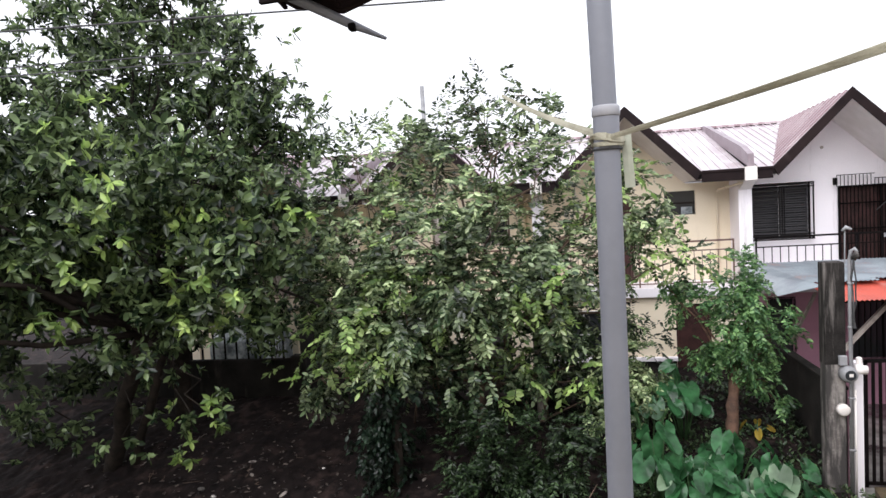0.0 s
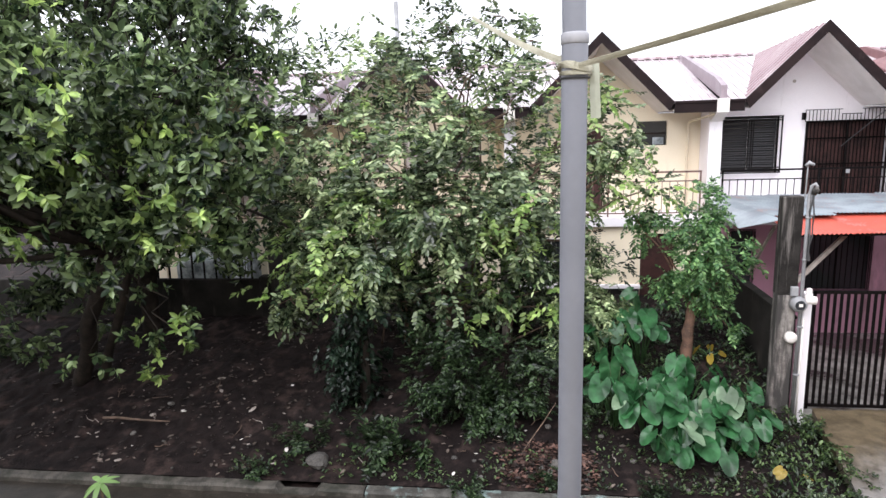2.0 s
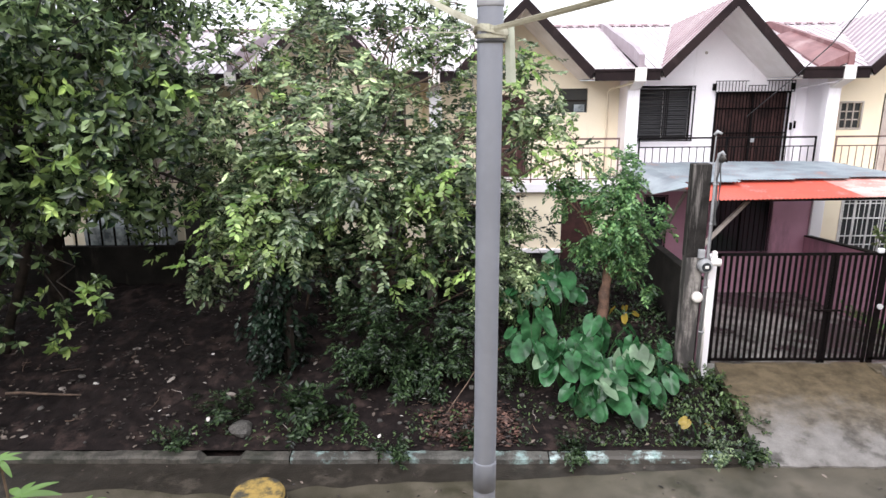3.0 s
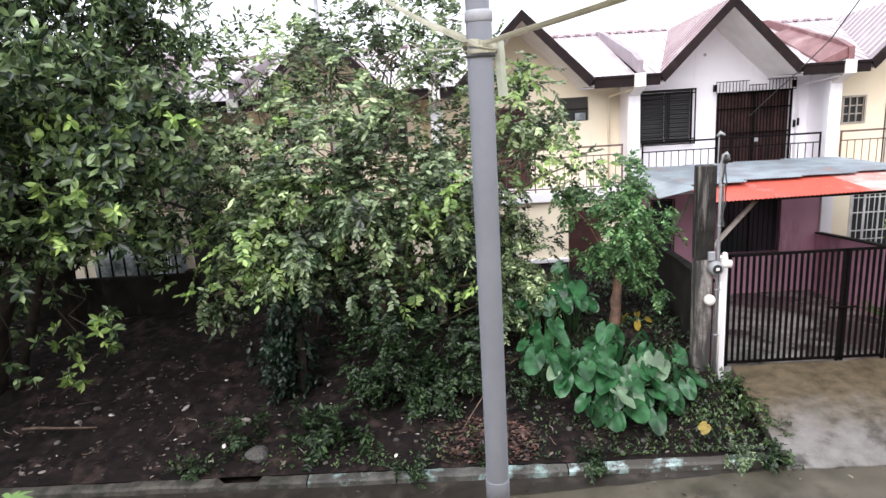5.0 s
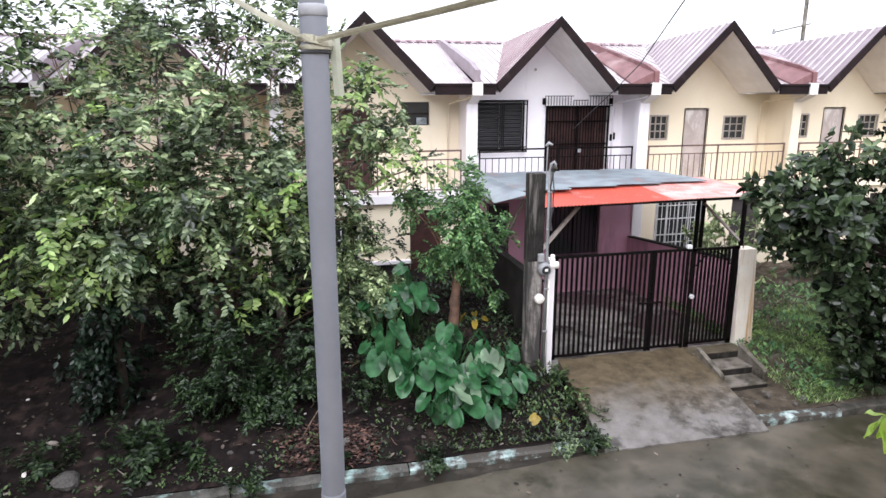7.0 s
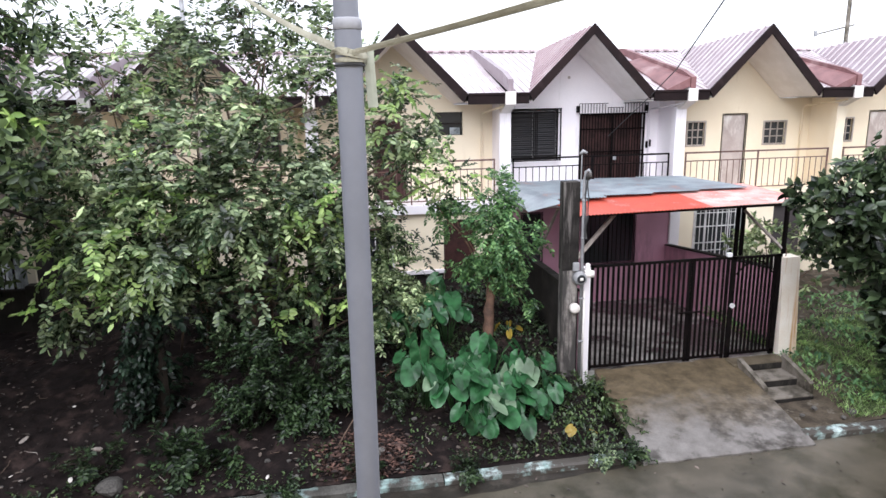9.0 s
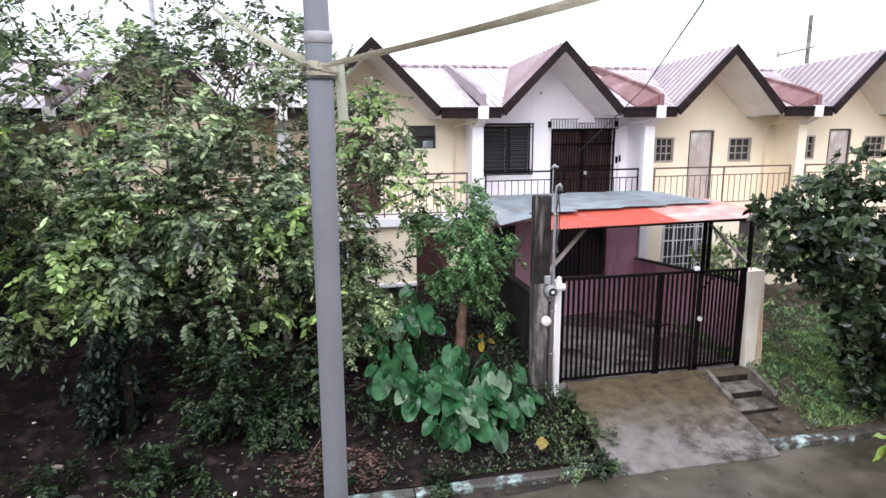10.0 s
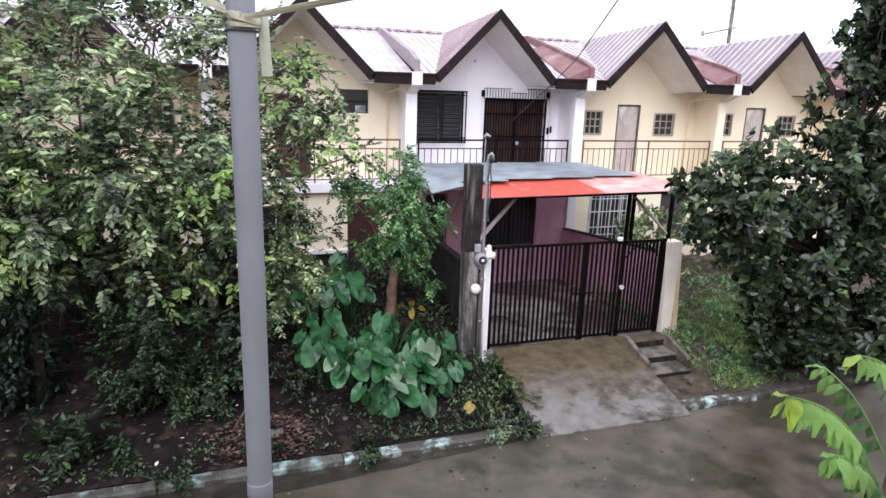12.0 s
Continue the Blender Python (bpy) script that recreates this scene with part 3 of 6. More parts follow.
def roof_parts(house, cx, sheet, gable_sheet):
    """Gable roof crossing a long main roof, with ribs, bargeboards, fascia and the parapet on the party wall."""
    t = (0, 0, -0.04)
    part("roof", prism([(cx + 0.07, YE, ZE), (cx + UL, YE, ZE), (cx + UP, YR, ZR), (cx + 0.07, YR, ZR)], t), sheet, house)
    part("roof", prism([(cx + UR, YE, ZE), (cx + PITCH - 0.07, YE, ZE), (cx + PITCH - 0.07, YR, ZR), (cx + UP, YR, ZR)], t), sheet, house)
    part("roof", prism([(cx, YR, ZR), (cx + PITCH, YR, ZR), (cx + PITCH, 25.2, 5.75), (cx, 25.2, 5.75)], t), sheet, house)
    part("roof", prism([(cx + UL, YE, ZE), (cx + UP, YE - 0.03, ZP), (cx + UP, YR, ZR)], t), gable_sheet, house, "ribbed gable roof slope")
    part("roof", prism([(cx + UR, YE, ZE), (cx + UP, YE - 0.03, ZP), (cx + UP, YR, ZR)], t), gable_sheet, house, "ribbed gable roof slope")
    bm = bmesh.new()
    for i in range(1, 15):
        f = i / 15
        y = YE + (YR - YE) * f
        zt = ZP + (ZR - ZP) * f
        for foot in (UL, UR):
            vx, vz = foot + (UP - foot) * f, ZE + (ZR - ZE) * f
            add_bar(bm, (cx + UP, y, zt + 0.016), (cx + vx, y, vz + 0.016), 0.034, 0.05)
    # ribs on mauve sheets take the pale tone, light on them painted in
    part("roof_ribs", bm, M["roof_pale"] if gable_sheet is M["roof_mauve"] else gable_sheet, house)["kind"] = "stuff"
    bm = bmesh.new()
    for i in range(1, 24):
        u = PITCH * i / 24
        if u < UP:
            f0 = 0 if u <= UL else (u - UL) / (UP - UL)
        else:
            f0 = 0 if u >= UR else (UR - u) / (UR - UP)
        add_bar(bm, (cx + u, YE + (YR - YE) * f0, ZE + (ZR - ZE) * f0 + 0.012), (cx + u, YR, ZR + 0.012), 0.03, 0.03)
    part("roof_ribs", bm, sheet, house)["kind"] = "stuff"
    part("ridge_cap", prism([(cx, YR - 0.16, ZR - 0.02), (cx, YR, ZR + 0.07), (cx, YR + 0.16, ZR - 0.02)], (PITCH, 0, 0)), M["roof"], house)
    for i in range(14):
        u = 0.2 + 0.34 * i
        if not UP - 0.15 < u < UP + 0.15:
            part("ridge_lug", box(cx + u, cx + u + 0.16, YR - 0.17, YR - 0.12, ZR - 0.01, ZR + 0.045), M["roof"], house)
    # bargeboards, fascia, soffits
    for s, foot in ((-1, UL), (1, UR)):
        part("bargeboard", prism([(cx + foot - s * 0.0, YE - 0.05, ZE + 0.02), (cx + UP, YE - 0.05, ZP + 0.03), (cx + UP, YE - 0.05, ZP - 0.23), (cx + foot - s * 0.11, YE - 0.05, ZE - 0.19)], (0, 0.05, 0)), M["fascia"], house)
        part("soffit", prism([(cx + foot - s * 0.1, YE + 0.01, ZE - 0.18), (cx + UP, YE + 0.01, ZP - 0.22), (cx + UP, YW, ZP - 0.36), (cx + foot - s * 0.1, YW, ZE - 0.21)], (0, 0, 0.02)), M["soffit"], house)
        a, b = (0.14, foot) if s < 0 else (foot, PITCH - 0.15)
        part("fascia", box(cx + a, cx + b, YE - 0.05, YE, ZE - 0.245, ZE + 0.02, 0.006), M["fascia"], house)
        part("gutter_lip", box(cx + a, cx + b, YE - 0.075, YE - 0.05, ZE - 0.03, ZE + 0.035, 0.006), M["fascia"], house)
        part("eave_soffit", box(cx + (0.08 if s < 0 else foot - 0.02), cx + (foot + 0.02 if s < 0 else PITCH - 0.08), YE + 0.005, YW, ZE - 0.185, ZE - 0.165), M["soffit"], house)
    flashing = M["roof_mauve"] if cx < COL0 + 1 else M["roof_red"]
    part("parapet", prism([(cx - 0.07, YE - 0.04, ZE + 0.065), (cx - 0.07, YE - 0.04, ZE + 0.36), (cx - 0.07, YE + 0.5, ZE + 0.36 + 0.5 * (ZR - ZE) / (YR - YE) + 0.06), (cx - 0.07, YR - 0.45, ZR + 0.05), (cx - 0.07, YR, ZR + 0.06), (cx - 0.07, YR, ZR - 0.05)], (0.14, 0, 0)), flashing, house, "stained metal flashing on the party wall")
    if cx > COL0 + 1:
        part("flashing", prism([(cx - 0.075, YE + 0.004, ZE + 0.34), (cx - 0.72, YE + 0.004, ZE + 0.05), (cx - 0.50, YE + 2.9, ZE + 0.95), (cx - 0.075, YE + 2.9, ZE + 1.06)], (0, 0, -0.22)), flashing, house, "red-brown sheet lapped over the roof edge")


def row_house(k, name, label, wall, trim, ground, upper_holes, ground_holes, sheet, gable_sheet, rail_mat, shared):
    cx = COL0 + PITCH * k
    h = thing(name, (cx + 2.5, YG, 0), label, "house", group="row of houses")
    part("upper_wall", wall_bm(cx + 0.07, cx + 4.93, ZS, ZE - 0.24, YW, YW + 0.15, [(cx + a, cx + b, c, d) for a, b, c, d in upper_holes]), wall, h)
    part("gable_wall", prism([(cx + UL + 0.05, YW + 0.003, ZE - 0.24), (cx + UR - 0.05, YW + 0.003, ZE - 0.24), (cx + UP, YW + 0.003, ZP - 0.34)], (0, 0.14, 0)), wall, h)
    part("ground_wall", wall_bm(cx + 0.07, cx + 4.93, -0.1, 2.84, YG, YG + 0.15, [(cx + a, cx + b, c, d) for a, b, c, d in ground_holes]), ground, h)
    part("party_wall", box(cx - 0.075, cx + 0.065, YF + 0.16, 25.0, -0.1, ZE - 0.245), M["white"] if k == 1 else wall, h)
    part("back_wall", box(cx + 0.07, cx + 4.92, 24.85, 25.0, -0.1, 5.7), wall, h)
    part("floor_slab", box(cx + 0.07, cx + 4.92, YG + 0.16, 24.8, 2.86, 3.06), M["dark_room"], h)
    # added panel across the rooms, its dark colour stands in for missing light
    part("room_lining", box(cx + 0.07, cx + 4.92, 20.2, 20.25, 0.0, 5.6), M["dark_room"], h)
    part("balcony_slab", box(cx + 0.17, cx + 4.82, YF - 0.10, YW, 2.86, ZS, 0.01), trim, h)
    side = M["white"] if k == 1 else trim
    col = part("column", box(cx - 0.16, cx + 0.15, YF - 0.03, YF + 0.24, -0.1, 5.50, 0.012), side, h)
    part("capital", prism([(cx - 0.145, YF - 0.034, 5.42), (cx - 0.145, YE - 0.08, 5.64), (cx - 0.145, YE - 0.08, 5.96), (cx - 0.145, YF + 0.10, 5.96), (cx - 0.145, YF + 0.10, 5.504)], (0.27, 0, 0)), M["soffit"], col, "stained cap under the eave")
    part("downpipe", tube([(cx + 4.84, YE + 0.12, 5.60), (cx + 4.78, YE + 0.35, 5.56), (cx + 4.62, YW - 0.16, 5.44), (cx + 4.60, YW - 0.07, 5.36), (cx + 4.60, YW - 0.06, ZS)], [0.028] * 5, 8), wall, h, "painted rainwater pipe", True)
    roof_parts(h, cx, sheet, gable_sheet)
    railing(h, cx, 0.2, 4.72, rail_mat, shared)
    return h, cx


def door_leaf(h, x0, x1, z0, z1, y, mat, label):
    d = part("door", box(x0, x1, y, y + 0.04, z0, z1, 0.004), mat, h, label)
    for a in (x0 - 0.05, x1):
        part("door_frame", box(a, a + 0.05, y - 0.06, y + 0.06, z0, z1 + 0.05, 0.005), M["frame_grey"], d)
    part("door_frame", box(x0, x1, y - 0.06, y + 0.06, z1, z1 + 0.05, 0.005), M["frame_grey"], d)
    part("knob", tube([(x0 + 0.08, y - 0.05, z0 + 1.0), (x0 + 0.08, y, z0 + 1.0)], [0.03, 0.015], 8), M["white_steel"], d)
    return d


CREAM_UP = [(0.88, 1.42, 4.36, 5.01), (2.03, 2.78, ZS, 5.22), (3.40, 4.10, 4.34, 4.97)]
CREAM_GR = [(0.65, 2.10, 1.12, 2.56), (3.15, 4.15, 0.05, 2.60)]


def cream_house(k, label, sheet, gable):
    h, cx = row_house(k, "row_house", label, M["cream"], M["cream"], M["cream"], CREAM_UP, CREAM_GR, sheet, gable, M["rail"], BALUSTER)
    window(h, cx + 0.88, cx + 1.42, 4.36, 5.01, YW, M["frame_grey"], M["pane"], 3, 3)
    window(h, cx + 3.40, cx + 4.10, 4.34, 4.97, YW, M["frame_grey"], M["pane"], 3, 3)
    door_leaf(h, cx + 2.03, cx + 2.78, ZS + 0.01, 5.21, YW + 0.06, M["door"], "weathered pale wooden balcony door")
    w = window(h, cx + 0.65, cx + 2.10, 1.12, 2.56, YG, M["white_steel"], M["pane"], 4, 3)
    g = part("window_grille", bar((cx + 0.6, YG - 0.10, 2.5), (cx + 2.15, YG - 0.10, 2.5), 0.02), M["white_steel"], h)
    for i in range(12):
        part("grille_bar", bar((cx + 0.62 + 0.137 * i, YG - 0.10, 1.1), (cx + 0.62 + 0.137 * i, YG - 0.10, 2.6), 0.014), M["white_steel"], g)
    part("grille_bar", bar((cx + 0.6, YG - 0.10, 1.4), (cx + 2.15, YG - 0.10, 1.4), 0.02), M["white_steel"], g)
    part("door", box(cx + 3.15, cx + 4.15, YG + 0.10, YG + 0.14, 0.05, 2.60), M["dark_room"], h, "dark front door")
    return h


# white house with pink ground floor
h, cx = row_house(0, "row_house", "white row house with pink carport wall and black grilles", M["white"], M["white"], M["pink"],
                  [(0.45, 1.82, 4.12, 5.44), (2.54, 4.44, ZS, 5.32)], [(0.50, 1.05, 0.9, 2.7), (2.30, 3.80, 1.18, 2.62)], M["roof_pale"], M["roof"], M["black"], BALUSTER_DARK)
w = window(h, cx + 0.45, cx + 1.82, 4.12, 5.44, YW + 0.03, M["white_steel"], M["pane"], 2, 1)
for i in range(11):
    z = 4.16 + 0.118 * i
    for a, b in ((0.48, 1.12), (1.16, 1.79)):
        part("louvre", prism([(cx + a, YW + 0.045, z), (cx + b, YW + 0.045, z), (cx + b, YW + 0.085, z + 0.09), (cx + a, YW + 0.085, z + 0.09)], (0, 0.005, 0)), M["louvre"], w)
g = part("window_grille", bar((cx + 0.38, YW - 0.16, 5.50), (cx + 1.90, YW - 0.16, 5.50), 0.035), M["black"], h, "black steel window grille standing proud of the wall")
for z in (5.40, 4.20, 4.07):
    part("grille_bar", bar((cx + 0.38, YW - 0.16, z), (cx + 1.90, YW - 0.16, z), 0.03), M["black"], g)
for u in (0.40, 1.78, 1.88):
    part("grille_bar", bar((cx + u, YW - 0.16, 4.06), (cx + u, YW - 0.16, 5.5), 0.03), M["black"], g)
for i in range(9):
    part("grille_bar", bar((cx + 0.42, YW - 0.16, 4.33 + 0.118 * i), (cx + 1.78, YW - 0.16, 4.33 + 0.118 * i), 0.014), M["black"], g)
for u in (1.07, 1.14, 1.19):
    part("grille_bar", bar((cx + u, YW - 0.16, 4.2), (cx + u, YW - 0.16, 5.42), 0.02), M["black"], g)
for u in (0.40, 1.88):
    for z in (4.1, 5.46):
        part("bracket", bar((cx + u, YW - 0.16, z), (cx + u, YW, z), 0.02), M["black"], g)
d = part("double_door", box(cx + 2.56, cx + 3.48, YW + 0.05, YW + 0.09, ZS + 0.01, 5.30), M["brown_wood"], h, "dark double door behind a black grille")
part("door_leaf", box(cx + 3.50, cx + 4.42, YW + 0.05, YW + 0.09, ZS + 0.01, 5.30), M["brown_wood"], d)
g = part("door_grille", bar((cx + 2.5, YW - 0.05, 5.32), (cx + 4.48, YW - 0.05, 5.32), 0.045), M["black"], h, "black steel security grille")
for i in range(23):
    u = 2.52 + 0.088 * i
    part("grille_bar", bar((cx + u, YW - 0.05, ZS + 0.02), (cx + u, YW - 0.05, 5.32), 0.022 if i % 11 else 0.06, 0.02), M["black"], g)
for z in (3.2, 4.25, 4.9):
    part("grille_bar", bar((cx + 2.5, YW - 0.05, z), (cx + 4.46, YW - 0.05, z), 0.04, 0.02), M["black"], g)
part("lock", box(cx + 3.52, cx + 3.62, YW - 0.09, YW - 0.065, 4.0, 4.12, 0.01), M["meter_grey"], g)
c = part("grille_crest", bar((cx + 2.42, YW - 0.17, 5.34), (cx + 4.50, YW - 0.17, 5.34), 0.02), M["black"], h, "short barred crest above the door")
for i in range(25):
    u = 2.42 + 0.0866 * i
    top = 5.62 if (u < 3.28 or u > 3.75) else 5.50
    part("crest_bar", bar((cx + u, YW - 0.17, 5.34), (cx + u, YW - 0.17, top), 0.014), M["black"], c)
part("crest_bar", bar((cx + 2.42, YW - 0.17, 5.62), (cx + 3.28, YW - 0.17, 5.62), 0.02), M["black"], c)
part("crest_bar", bar((cx + 3.75, YW - 0.17, 5.62), (cx + 4.50, YW - 0.17, 5.62), 0.02), M["black"], c)
part("crest_bar", bar((cx + 3.28, YW - 0.17, 5.50), (cx + 3.75, YW - 0.17, 5.50), 0.02), M["black"], c)
for u in (2.42, 4.50):
    part("lamp_box", box(cx + u - 0.03, cx + u + 0.03, YW - 0.15, YW, 5.38, 5.56, 0.01), M["black"], c)
for u, z in ((4.58, 4.42), (4.66, 4.46)):
    part("lamp", box(cx + u - 0.03, cx + u + 0.03, YW - 0.09, YW, z - 0.10, z + 0.10, 0.012), M["black"], h)
part("vent_pipe", tube([(cx + 2.15, YW, 6.35), (cx + 2.15, YW - 0.02, 6.35)], [0.04, 0.04], 10), M["frame_grey"], h)
window(h, cx + 2.30, cx + 3.80, 1.18, 2.62, YG + 0.03, M["black"], M["pane"], 2, 1)
for i in range(12):
    part("grille_bar", bar((cx + 2.34 + 0.13 * i, YG - 0.03, 1.2), (cx + 2.34 + 0.13 * i, YG - 0.03, 2.6), 0.014), M["black"], h)
window(h, cx + 0.50, cx + 1.05, 0.9, 2.7, YG + 0.03, M["black"], M["pane"], 1, 2)

cream_house(1, "cream row house with pale balcony door", M["roof_pale"], M["roof_mauve"])
cream_house(2, "cream row house partly hidden by a dark tree", M["roof_pale"], M["roof_mauve"])
cream_house(3, "cream row house far along the row", M["roof_pale"], M["roof_mauve"])
h, cx = row_house(-1, "row_house", "cream row house overgrown by trees in front", M["cream"], M["white"], M["cream"],
                  [(3.30, 4.08, 4.84, 5.47), (1.6, 2.45, ZS, 5.28)], [(0.6, 1.9, 1.35, 2.5), (3.30, 4.15, 0.6, 2.65)], M["roof_pale"], M["roof"], M["rail"], BALUSTER)
window(h, cx + 3.30, cx + 4.08, 4.84, 5.47, YW + 0.04, M["fascia"], M["pane"], 1, 2)
part("open_shutter", box(cx + 3.72, cx + 4.0, YW + 0.01, YW + 0.04, 4.86, 5.05, 0.005), M["tarp"], h)
door_leaf(h, cx + 1.6, cx + 2.45, ZS + 0.01, 5.27, YW + 0.06, M["brown_wood"], "brown wooden balcony door")
window(h, cx + 0.6, cx + 1.9, 1.35, 2.5, YG, M["white_steel"], M["pane"], 3, 2)
part("door", box(cx + 3.30, cx + 4.15, YG + 0.08, YG + 0.12, 0.6, 2.65), M["brown_wood"], h, "brown wooden front door")
part("ledge", box(cx + 0.1, cx + 3.3, YG - 0.12, YG, 1.22, 1.32, 0.01), M["white"], h)
part("plinth", box(cx + 0.1, cx + 3.28, YG - 0.06, YG - 0.002, -0.1, 1.22), M["dark_wall"], h)
cream_house(-2, "cream row house mostly behind foliage", M["roof_pale"], M["roof"])
cream_house(-3, "cream row house hidden behind foliage", M["roof_pale"], M["roof"])

# ---- carport, gate, ramp and steps ----
bm = prism([(4.50, 10.92, 0.48), (9.38, 10.92, 0.48), (9.38, YG, 0.05), (4.50, YG, 0.05)], (0, 0, -0.25))
solo("carport_floor", bm, M["carport"], "damp cement carport floor", "floor", kind="structure")
rm = thing("driveway_ramp", (6.1, 9.7, 0), "stained concrete ramp rising from road to gate, mossy brown in its upper half", "ramp", kind="structure")


def ramp_slab(f0, f1, sink):
    """A strip of the ramp between two fractions of its run, with a broken front edge."""
    bm = bmesh.new()
    nx, ny = 40, 24
    grid = []
    for j in range(ny + 1):
        for i in range(nx + 1):
            e = (0.20 * noise.noise((i * 0.11, f0 * 9, 1)) + 0.07 * noise.noise((i * 0.5, f0 * 9, 4))) if (j == 0 and f0 > 0) or (j == ny and f1 < 1) else 0.0
            f = f0 + (f1 - f0) * j / ny + e * (1 if f0 > 0 else 0)
            px = 4.55 + 0.27 * f + (3.05 - 0.13 * f) * i / nx
            front = 8.31 - 0.02 * (i / nx) + (0.035 * noise.noise((px * 3, 0, 0)) if j == 0 and f0 == 0 else 0)
            py = front + (10.95 - front) * f
            grid.append(bm.verts.new((px, py, 0.030 + 0.455 * max(f, 0) ** 0.85 + 0.012 * noise.noise((px * 2, py * 2, 3)) - sink)))
    for j in range(ny):
        for i in range(nx):
            a = j * (nx + 1) + i
            bm.faces.new((grid[a], grid[a + 1], grid[a + nx + 2], grid[a + nx + 1]))
    r = bmesh.ops.extrude_face_region(bm, geom=bm.faces[:])
    bmesh.ops.translate(bm, verts=[v for v in r["geom"] if isinstance(v, bmesh.types.BMVert)], vec=(0, 0, -0.16))
    bmesh.ops.recalc_face_normals(bm, faces=bm.faces)
    return bm


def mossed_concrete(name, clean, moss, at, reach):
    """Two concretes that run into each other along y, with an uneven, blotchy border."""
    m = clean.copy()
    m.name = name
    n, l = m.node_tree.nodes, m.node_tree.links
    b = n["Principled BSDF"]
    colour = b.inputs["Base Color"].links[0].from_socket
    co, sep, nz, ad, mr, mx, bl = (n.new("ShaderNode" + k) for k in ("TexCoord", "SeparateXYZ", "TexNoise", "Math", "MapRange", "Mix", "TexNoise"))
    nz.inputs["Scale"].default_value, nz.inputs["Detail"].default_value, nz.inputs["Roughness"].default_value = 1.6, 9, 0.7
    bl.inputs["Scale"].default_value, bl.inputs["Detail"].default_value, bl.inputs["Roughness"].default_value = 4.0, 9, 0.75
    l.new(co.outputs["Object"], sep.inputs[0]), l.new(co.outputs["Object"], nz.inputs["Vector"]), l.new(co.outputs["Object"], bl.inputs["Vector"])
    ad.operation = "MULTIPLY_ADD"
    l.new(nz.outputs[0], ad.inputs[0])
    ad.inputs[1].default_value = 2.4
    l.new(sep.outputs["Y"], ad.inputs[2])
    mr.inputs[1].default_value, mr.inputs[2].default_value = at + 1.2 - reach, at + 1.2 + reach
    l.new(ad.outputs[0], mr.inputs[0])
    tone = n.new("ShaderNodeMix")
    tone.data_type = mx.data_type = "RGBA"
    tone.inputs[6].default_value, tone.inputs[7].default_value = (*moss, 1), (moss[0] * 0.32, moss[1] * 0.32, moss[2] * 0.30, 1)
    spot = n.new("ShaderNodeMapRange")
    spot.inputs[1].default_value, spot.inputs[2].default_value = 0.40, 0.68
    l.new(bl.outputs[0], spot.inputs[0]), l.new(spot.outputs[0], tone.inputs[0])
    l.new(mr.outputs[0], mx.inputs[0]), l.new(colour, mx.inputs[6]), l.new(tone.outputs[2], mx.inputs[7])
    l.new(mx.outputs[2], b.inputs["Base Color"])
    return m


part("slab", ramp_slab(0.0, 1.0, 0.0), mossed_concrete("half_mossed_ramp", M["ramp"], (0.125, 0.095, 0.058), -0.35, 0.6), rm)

st = thing("concrete_steps", (8.2, 10.2, 0), "three mossy concrete steps with side curbs beside the ramp", "steps")
for y0, z in ((9.64, 0.175), (10.10, 0.325)):
    part("step", box(7.80, 8.66, y0, y0 + 0.46, -0.1, z, 0.012), M["concrete"], st)
    part("riser_moss", box(7.805, 8.655, y0 - 0.007, y0 - 0.001, z - 0.155, z - 0.03), M["dark_wall"], st, "mossy black riser")
part("riser_moss", box(7.805, 8.655, 10.553, 10.559, 0.33, 0.455), M["dark_wall"], st, "mossy black riser")
for a in (7.69, 8.665):
    part("side_curb", prism([(a, 9.78, 0.0), (a, 9.78, 0.33), (a, 9.84, 0.37), (a, 10.60, 0.60), (a, 10.60, 0.0)], (0.10, 0, 0)), M["concrete"], st)
solo("landing", box(7.60, 8.80, 10.562, 10.91, 0.0, 0.485, 0.015), M["ramp_moss"], "mossy brown concrete landing in front of the gate", "landing", kind="structure")

wl_ = thing("boundary_wall", (4.42, 13.6, 0), "blackened concrete boundary wall beside the carport", "wall", kind="structure")
part("wall", box(4.36, 4.48, 11.05, 16.28, -0.1, 2.08, 0.01), M["dark_wall"], wl_)
part("coping", box(4.33, 4.51, 11.05, 16.28, 2.08, 2.14, 0.01), M["dark_wall"], wl_)
part("pink_face", box(4.483, 4.50, 11.05, 16.28, 0.0, 2.08), M["pink"], wl_)
wr_ = thing("side_wall", (9.3, 14.6, 0), "low pink carport side wall with a blackened top", "wall", kind="structure")
part("wall", prism([(8.98, 11.16, -0.1), (8.98, 11.16, 2.16), (9.22, 16.32, 1.60), (9.22, 16.32, -0.1)], (0.14, 0, 0)), M["pink"], wr_)
part("coping", prism([(8.96, 11.16, 2.164), (8.96, 11.16, 2.20), (9.20, 16.32, 1.64), (9.20, 16.32, 1.604)], (0.18, 0, 0)), M["dark_wall"], wr_, "blackened wall top")

gp = thing("gate_post", (9.02, 10.95, 0.3), "rust-streaked cream concrete gate post", "gate post")
part("shaft", prism([(8.80, 10.84, 0.1), (9.22, 10.84, 0.1), (9.06, 10.84, 2.55), (8.69, 10.84, 2.55)], (0, 0.30, 0)), M["rust"], gp)
part("rebar", tube([(8.82, 10.95, 2.5), (8.82, 10.95, 2.72)], [0.01, 0.01], 6), M["bark_red"], gp)
gl = solo("gate_post", box(4.51, 4.65, 10.86, 11.02, 0.2, 2.60, 0.012), M["white"], "slim pale pink-white concrete gate post", "gate post")

gt = thing("sliding_gate", (6.1, 10.9, 0.48), "black steel driveway gate with vertical bars", "gate")


